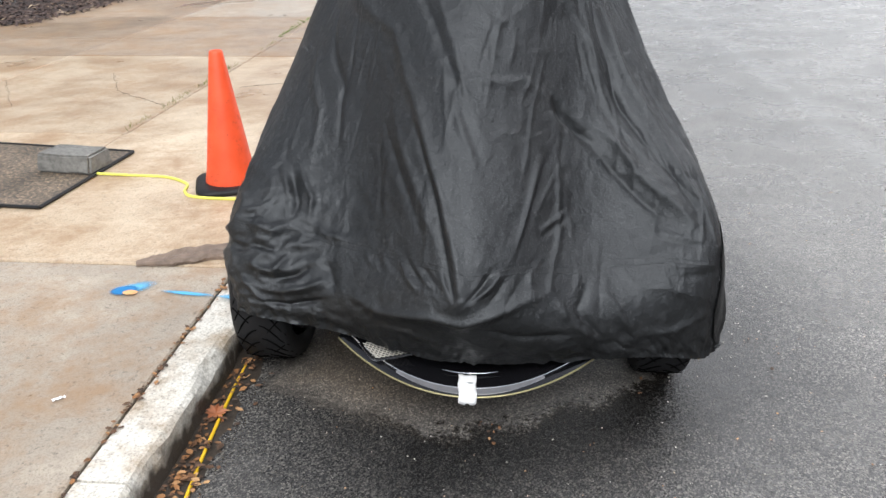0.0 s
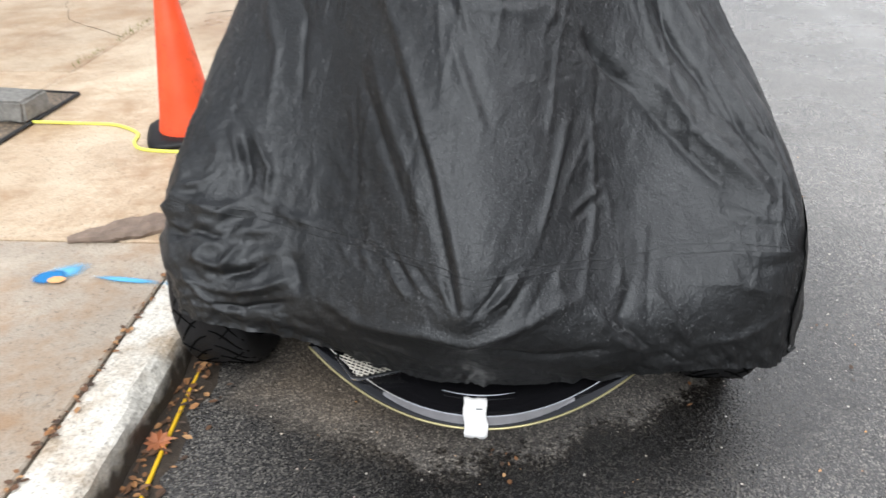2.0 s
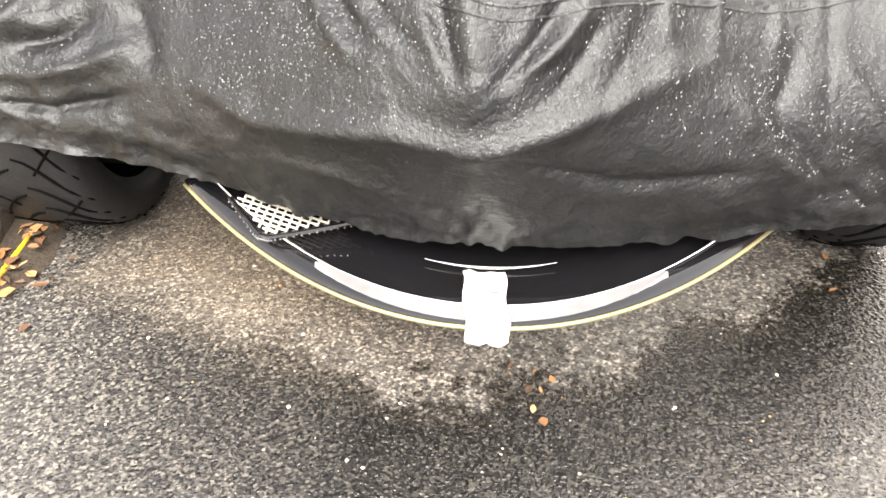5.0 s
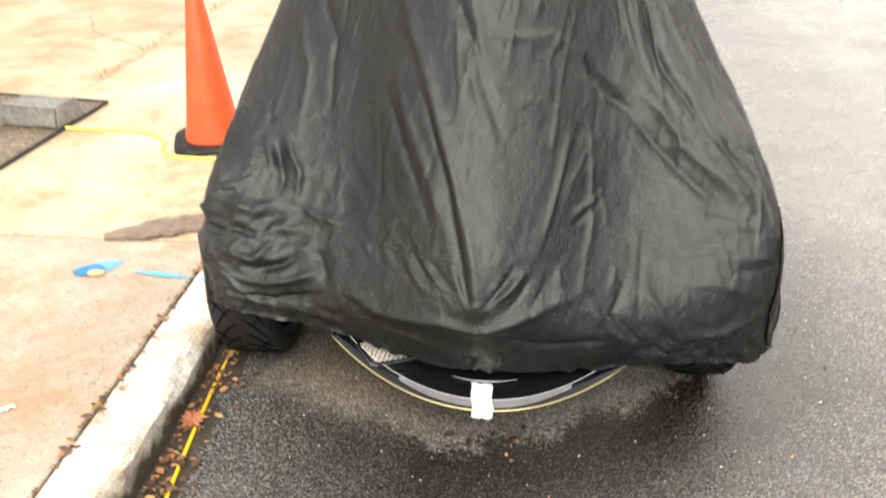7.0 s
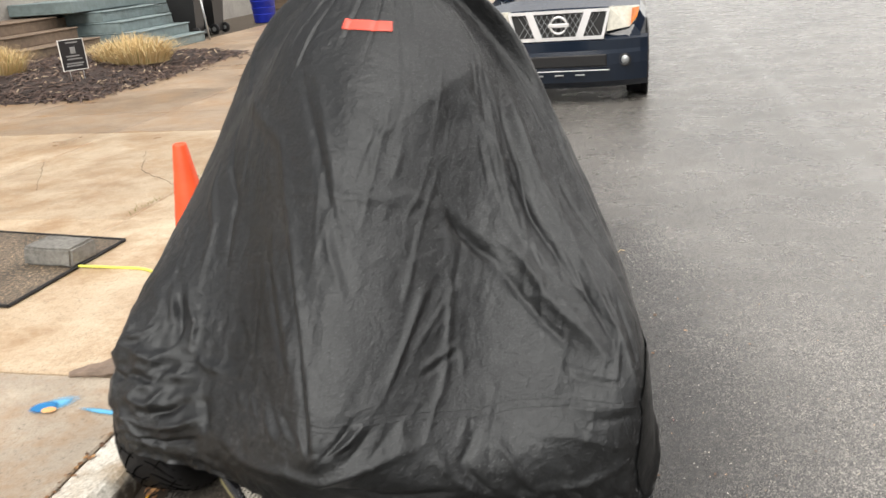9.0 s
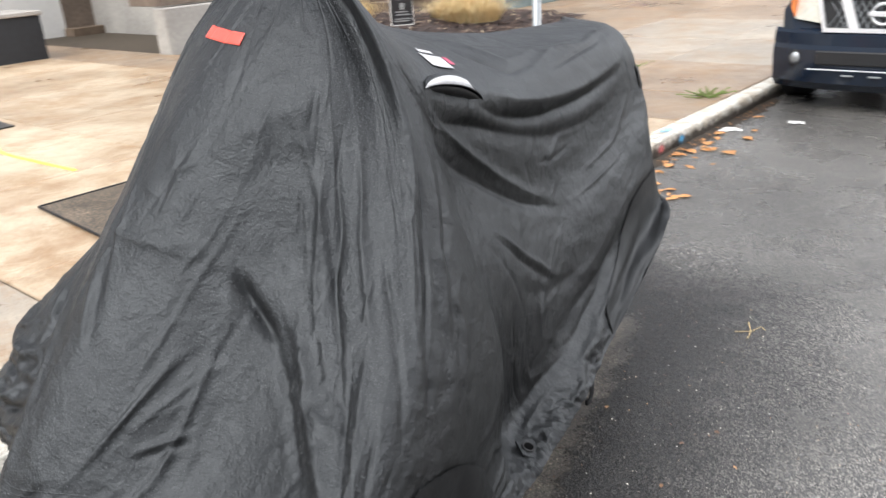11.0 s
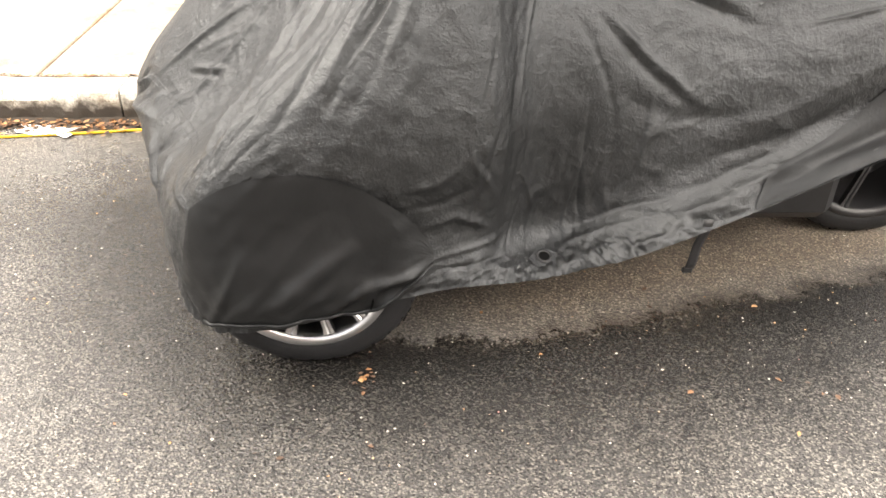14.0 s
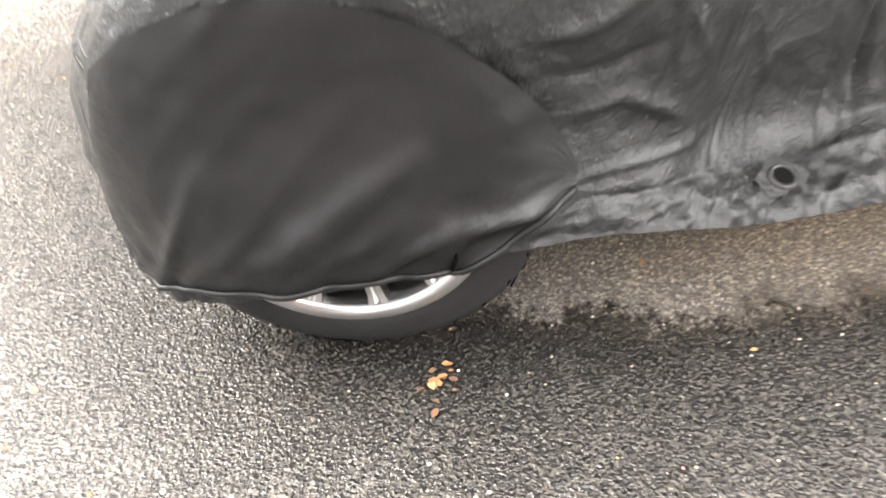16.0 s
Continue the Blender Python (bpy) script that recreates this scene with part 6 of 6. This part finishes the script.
def car(at, rot, paint, label, suv=True, detail=True):
    """A parked car; its nose points to -y, its base stands on z = 0."""
    c = thing("parked_car", label, "car", "parked cars", at=at)
    c.rotation_euler.z = rot
    H = 1.02 if suv else 0.85
    secs = []
    # cross sections from nose to tail: y, half width, low z, top z
    for y, w, z0, z1, tuck in ((0.02, 0.80, 0.34, 0.74, 0.10), (0.07, 0.86, 0.28, 0.86, 0.06), (0.2, 0.91, 0.26, H - 0.02, 0.05), (0.6, 0.925, 0.25, H + 0.06, 0.06), (1.3, 0.93, 0.25, H + 0.1, 0.06), (2.2, 0.93, 0.25, H + 0.12, 0.05), (4.2, 0.92, 0.25, H + 0.1, 0.05), (4.6, 0.86, 0.34, H + 0.02, 0.08)):
        secs.append([(-w + tuck, y, z0), (-w, y, z0 + 0.1), (-w, y, (z0 + z1) / 2), (-w + 0.01, y, z1 - 0.12), (-w + 0.07, y, z1 - 0.03), (-w * 0.6, y, z1 + 0.02), (0, y - 0.02, z1 + 0.03),
                     (w * 0.6, y, z1 + 0.02), (w - 0.07, y, z1 - 0.03), (w - 0.01, y, z1 - 0.12), (w, y, (z0 + z1) / 2), (w, y, z0 + 0.1), (w - tuck, y, z0)])
    part("body", loft(secs), paint, c, smooth=False)
    roof = 1.75 if suv else 1.42
    cab = [[(-w, y, z), (w, y, z), (w * k, y + dy, roof if z2 is None else z2), (-w * k, y + dy, roof if z2 is None else z2)] for y, w, z, k, dy, z2 in ((1.35, 0.84, H + 0.08, 0.86, 0.55, H + 0.12), (1.5, 0.85, H + 0.08, 0.84, 0.6, None), (4.0, 0.84, H + 0.08, 0.84, 0.0, None), (4.5, 0.8, H + 0.05, 0.84, -0.1, roof - 0.1))]
    part("cabin", loft(cab), M_WINDOW, c, "dark glass cabin")
    part("roof", box(-0.7, 0.7, 2.05, 4.35, roof - 0.02, roof + 0.04, 0.03), paint, c)
    for sx in (-1, 1):
        for y in (0.78, 3.62):
            w = new("wheel")
            w.parent = c
            part("tyre", lathe([(0.24, 0.1), (0.33, 0.115), (0.36, 0.09), (0.365, 0.0), (0.36, -0.09), (0.33, -0.115), (0.24, -0.1)], 40, "x", (sx * 0.83, y, 0.365)), M_RUBBER, w, smooth=True)
            part("rim", lathe([(0.24, sx * 0.1), (0.22, sx * 0.08), (0.05, sx * 0.09), (0.0, sx * 0.1)], 24, "x", (sx * 0.83, y, 0.365)), M_ALLOY, w, smooth=True)
            part("wheel_arch", lathe([(0.38, sx * 0.085), (0.43, sx * 0.1), (0.44, sx * 0.085), (0.38, sx * 0.0)], 40, "x", (sx * 0.85, y, 0.4)), M_BLACK, c)
        part("mirror", box(sx * 0.92, sx * 1.08, 1.55, 1.68, H + 0.12, H + 0.3, 0.04, segs=2), M_BLACK, c)
    if not detail:
        for sx in (-1, 1):
            part("tail_lamp", box(sx * 0.62, sx * 0.84, 4.57, 4.63, 0.75, 0.95, 0.02), M_REDP, c)
            part("headlamp", box(sx * 0.5, sx * 0.8, -0.01, 0.1, 0.6, 0.74, 0.02), M_LAMP, c)
        part("grille", box(-0.45, 0.45, -0.02, 0.05, 0.5, 0.66, 0.02), M_BLACK, c)
        part("number_plate", box(-0.15, 0.15, -0.03, -0.02, 0.42, 0.5), M_WHITE, c)
        return c
    # bumper, dark lower bumper, lamps, three-part grille
    bum = [[(x, -0.10 + 0.16 * (abs(x) / 0.92) ** 3.2 + dy, z) for x in [k / 12 * 0.925 for k in range(-12, 13)]] for z, dy in ((0.2, 0.10), (0.27, 0.03), (0.45, 0.0), (0.56, 0.0), (0.6, 0.012), (0.70, 0.02), (0.735, 0.06))]
    part("bumper", loft(bum[:5], closed=False), M_NAVY, c, "dark navy lower bumper")
    part("bumper_top", loft(bum[4:], closed=False), paint, c)
    part("intake", box(-0.5, 0.5, -0.115, -0.09, 0.44, 0.56, 0.01), M_BLACK, c, "black lower intake")
    part("intake_line", box(-0.56, 0.53, -0.125, -0.113, 0.395, 0.405, 0.003), M_SILVER, c)
    for x in (-0.22, 0.0, 0.22):
        part("slot", box(x - 0.05, x + 0.05, -0.115, -0.1, 0.345, 0.36, 0.003), M_STEEL, c)
    for sx in (-1, 1):
        fog = part("fog_lamp", lathe([(0.062, -0.02), (0.066, -0.05), (0.052, -0.052), (0.05, -0.03)], 24, "y", (sx * 0.69, 0.0, 0.49)), M_BLACK, c, smooth=True)
        part("fog_lens", lathe([(0.048, -0.04), (0.03, -0.05), (0.0, -0.053)], 24, "y", (sx * 0.69, 0.0, 0.49)), M_STEEL, fog, smooth=True)
        head = [[(sx * x, y + dy, z) for x, y, z in ((0.5, -0.03, 0.79), (0.74, 0.04, 0.82), (0.82, 0.16, 0.9), (0.84, 0.24, 1.01), (0.52, 0.02, 1.03))] for dy in (0.1, -0.015)]
        lamp = part("headlamp", loft(head), M_LAMP, c, "clear headlamp with an amber corner")
        part("indicator", loft([[(sx * x, y + dy, z) for x, y, z in ((0.745, 0.025, 0.84), (0.815, 0.135, 0.91), (0.835, 0.215, 1.0), (0.765, 0.1, 1.0))] for dy in (0.05, -0.02)]), M_AMBER, lamp)
    grille = part("grille", loft([[(-0.5, y, 1.0), (0.5, y, 1.0), (0.44, y - 0.015, 0.74), (-0.44, y - 0.015, 0.74)] for y in (0.05, -0.04)]), M_BLACK, c, "black mesh grille")
    bars = bmesh.new()
    for k in range(-8, 9):
        for dr in (1, -1):
            x0 = k * 0.06
            a, b = x0 - dr * 0.07, x0 + dr * 0.07
            if abs(a) < 0.46 and abs(b) < 0.46:
                tube([(a, -0.058, 0.76), (b, -0.046, 0.98)], 0.003, 4, bars)
    part("grille_mesh", bars, M_STEEL, grille)

    def bar(p, q, w):
        d = (Vector(q) - Vector(p)).normalized().cross(Vector((0, 1, 0))) * w / 2
        return loft([[Vector(e) - d, Vector(e) + d, Vector(e) + d + Vector((0, -0.035, 0)), Vector(e) - d + Vector((0, -0.035, 0))] for e in (p, q)])

    part("grille_top", bar((-0.53, -0.03, 1.01), (0.53, -0.03, 1.01), 0.03), M_SILVER, grille, "satin silver grille frame")
    part("grille_bottom", bar((-0.47, -0.045, 0.735), (0.47, -0.045, 0.735), 0.035), M_SILVER, grille)
    for sx in (-1, 1):
        part("grille_strut", bar((sx * 0.31, -0.035, 1.01), (sx * 0.21, -0.05, 0.735), 0.075), M_SILVER, grille)
        part("grille_side", bar((sx * 0.52, -0.03, 1.01), (sx * 0.455, -0.045, 0.735), 0.03), M_SILVER, grille)
    ring = [(0.085 * math.cos(t), -0.075, 0.875 + 0.085 * math.sin(t)) for t in [2 * math.pi * k / 28 for k in range(29)]]
    part("badge_ring", tube(ring, 0.013, 8), M_SILVER, grille, "plain round silver badge", True)
    part("badge_bar", box(-0.11, 0.11, -0.092, -0.07, 0.855, 0.895, 0.006), M_SILVER, grille)
    return c


suv = car((0.0, 8.8, 0), 0.0, M_NAVY, "dark navy off-roader parked at the kerb behind the cover")
suv.scale = (0.95, 0.95, 0.95)
far = car((8.9, 37.5, 0), 0.0, M_BLACK, "black saloon car parked across the road", False, False)
copy_thing(far, pose(8.9, 31.2, 0))
copy_thing(far, pose(9.0, 43.8, 0))
copy_thing(far, pose(9.0, 50.0, 0))
car((-7.6, 46, 0.0), 0.0, M_CARWHITE, "white car parked further along the street", False, False)
tagged(part("far_pavement", box(10.2, 30, -60, 120, -0.01, WALK, 0.02), M_SLAB_GREY), "pavement across the road", "pavement", kind="structure")

# plain unseen wall added across the road to dim low light on the cover
M_BLOCKER = plain("dull_red_blocker", (0.16, 0.1, 0.08), 0.8, grain=14, amount=0.3, bump=0.01)
tagged(part("wall_across", box(13.5, 14.0, -1, 14, 0, 10.5, 0.05), M_BLOCKER), "plain unseen wall added across the road to block low sky light", "wall", kind="structure")
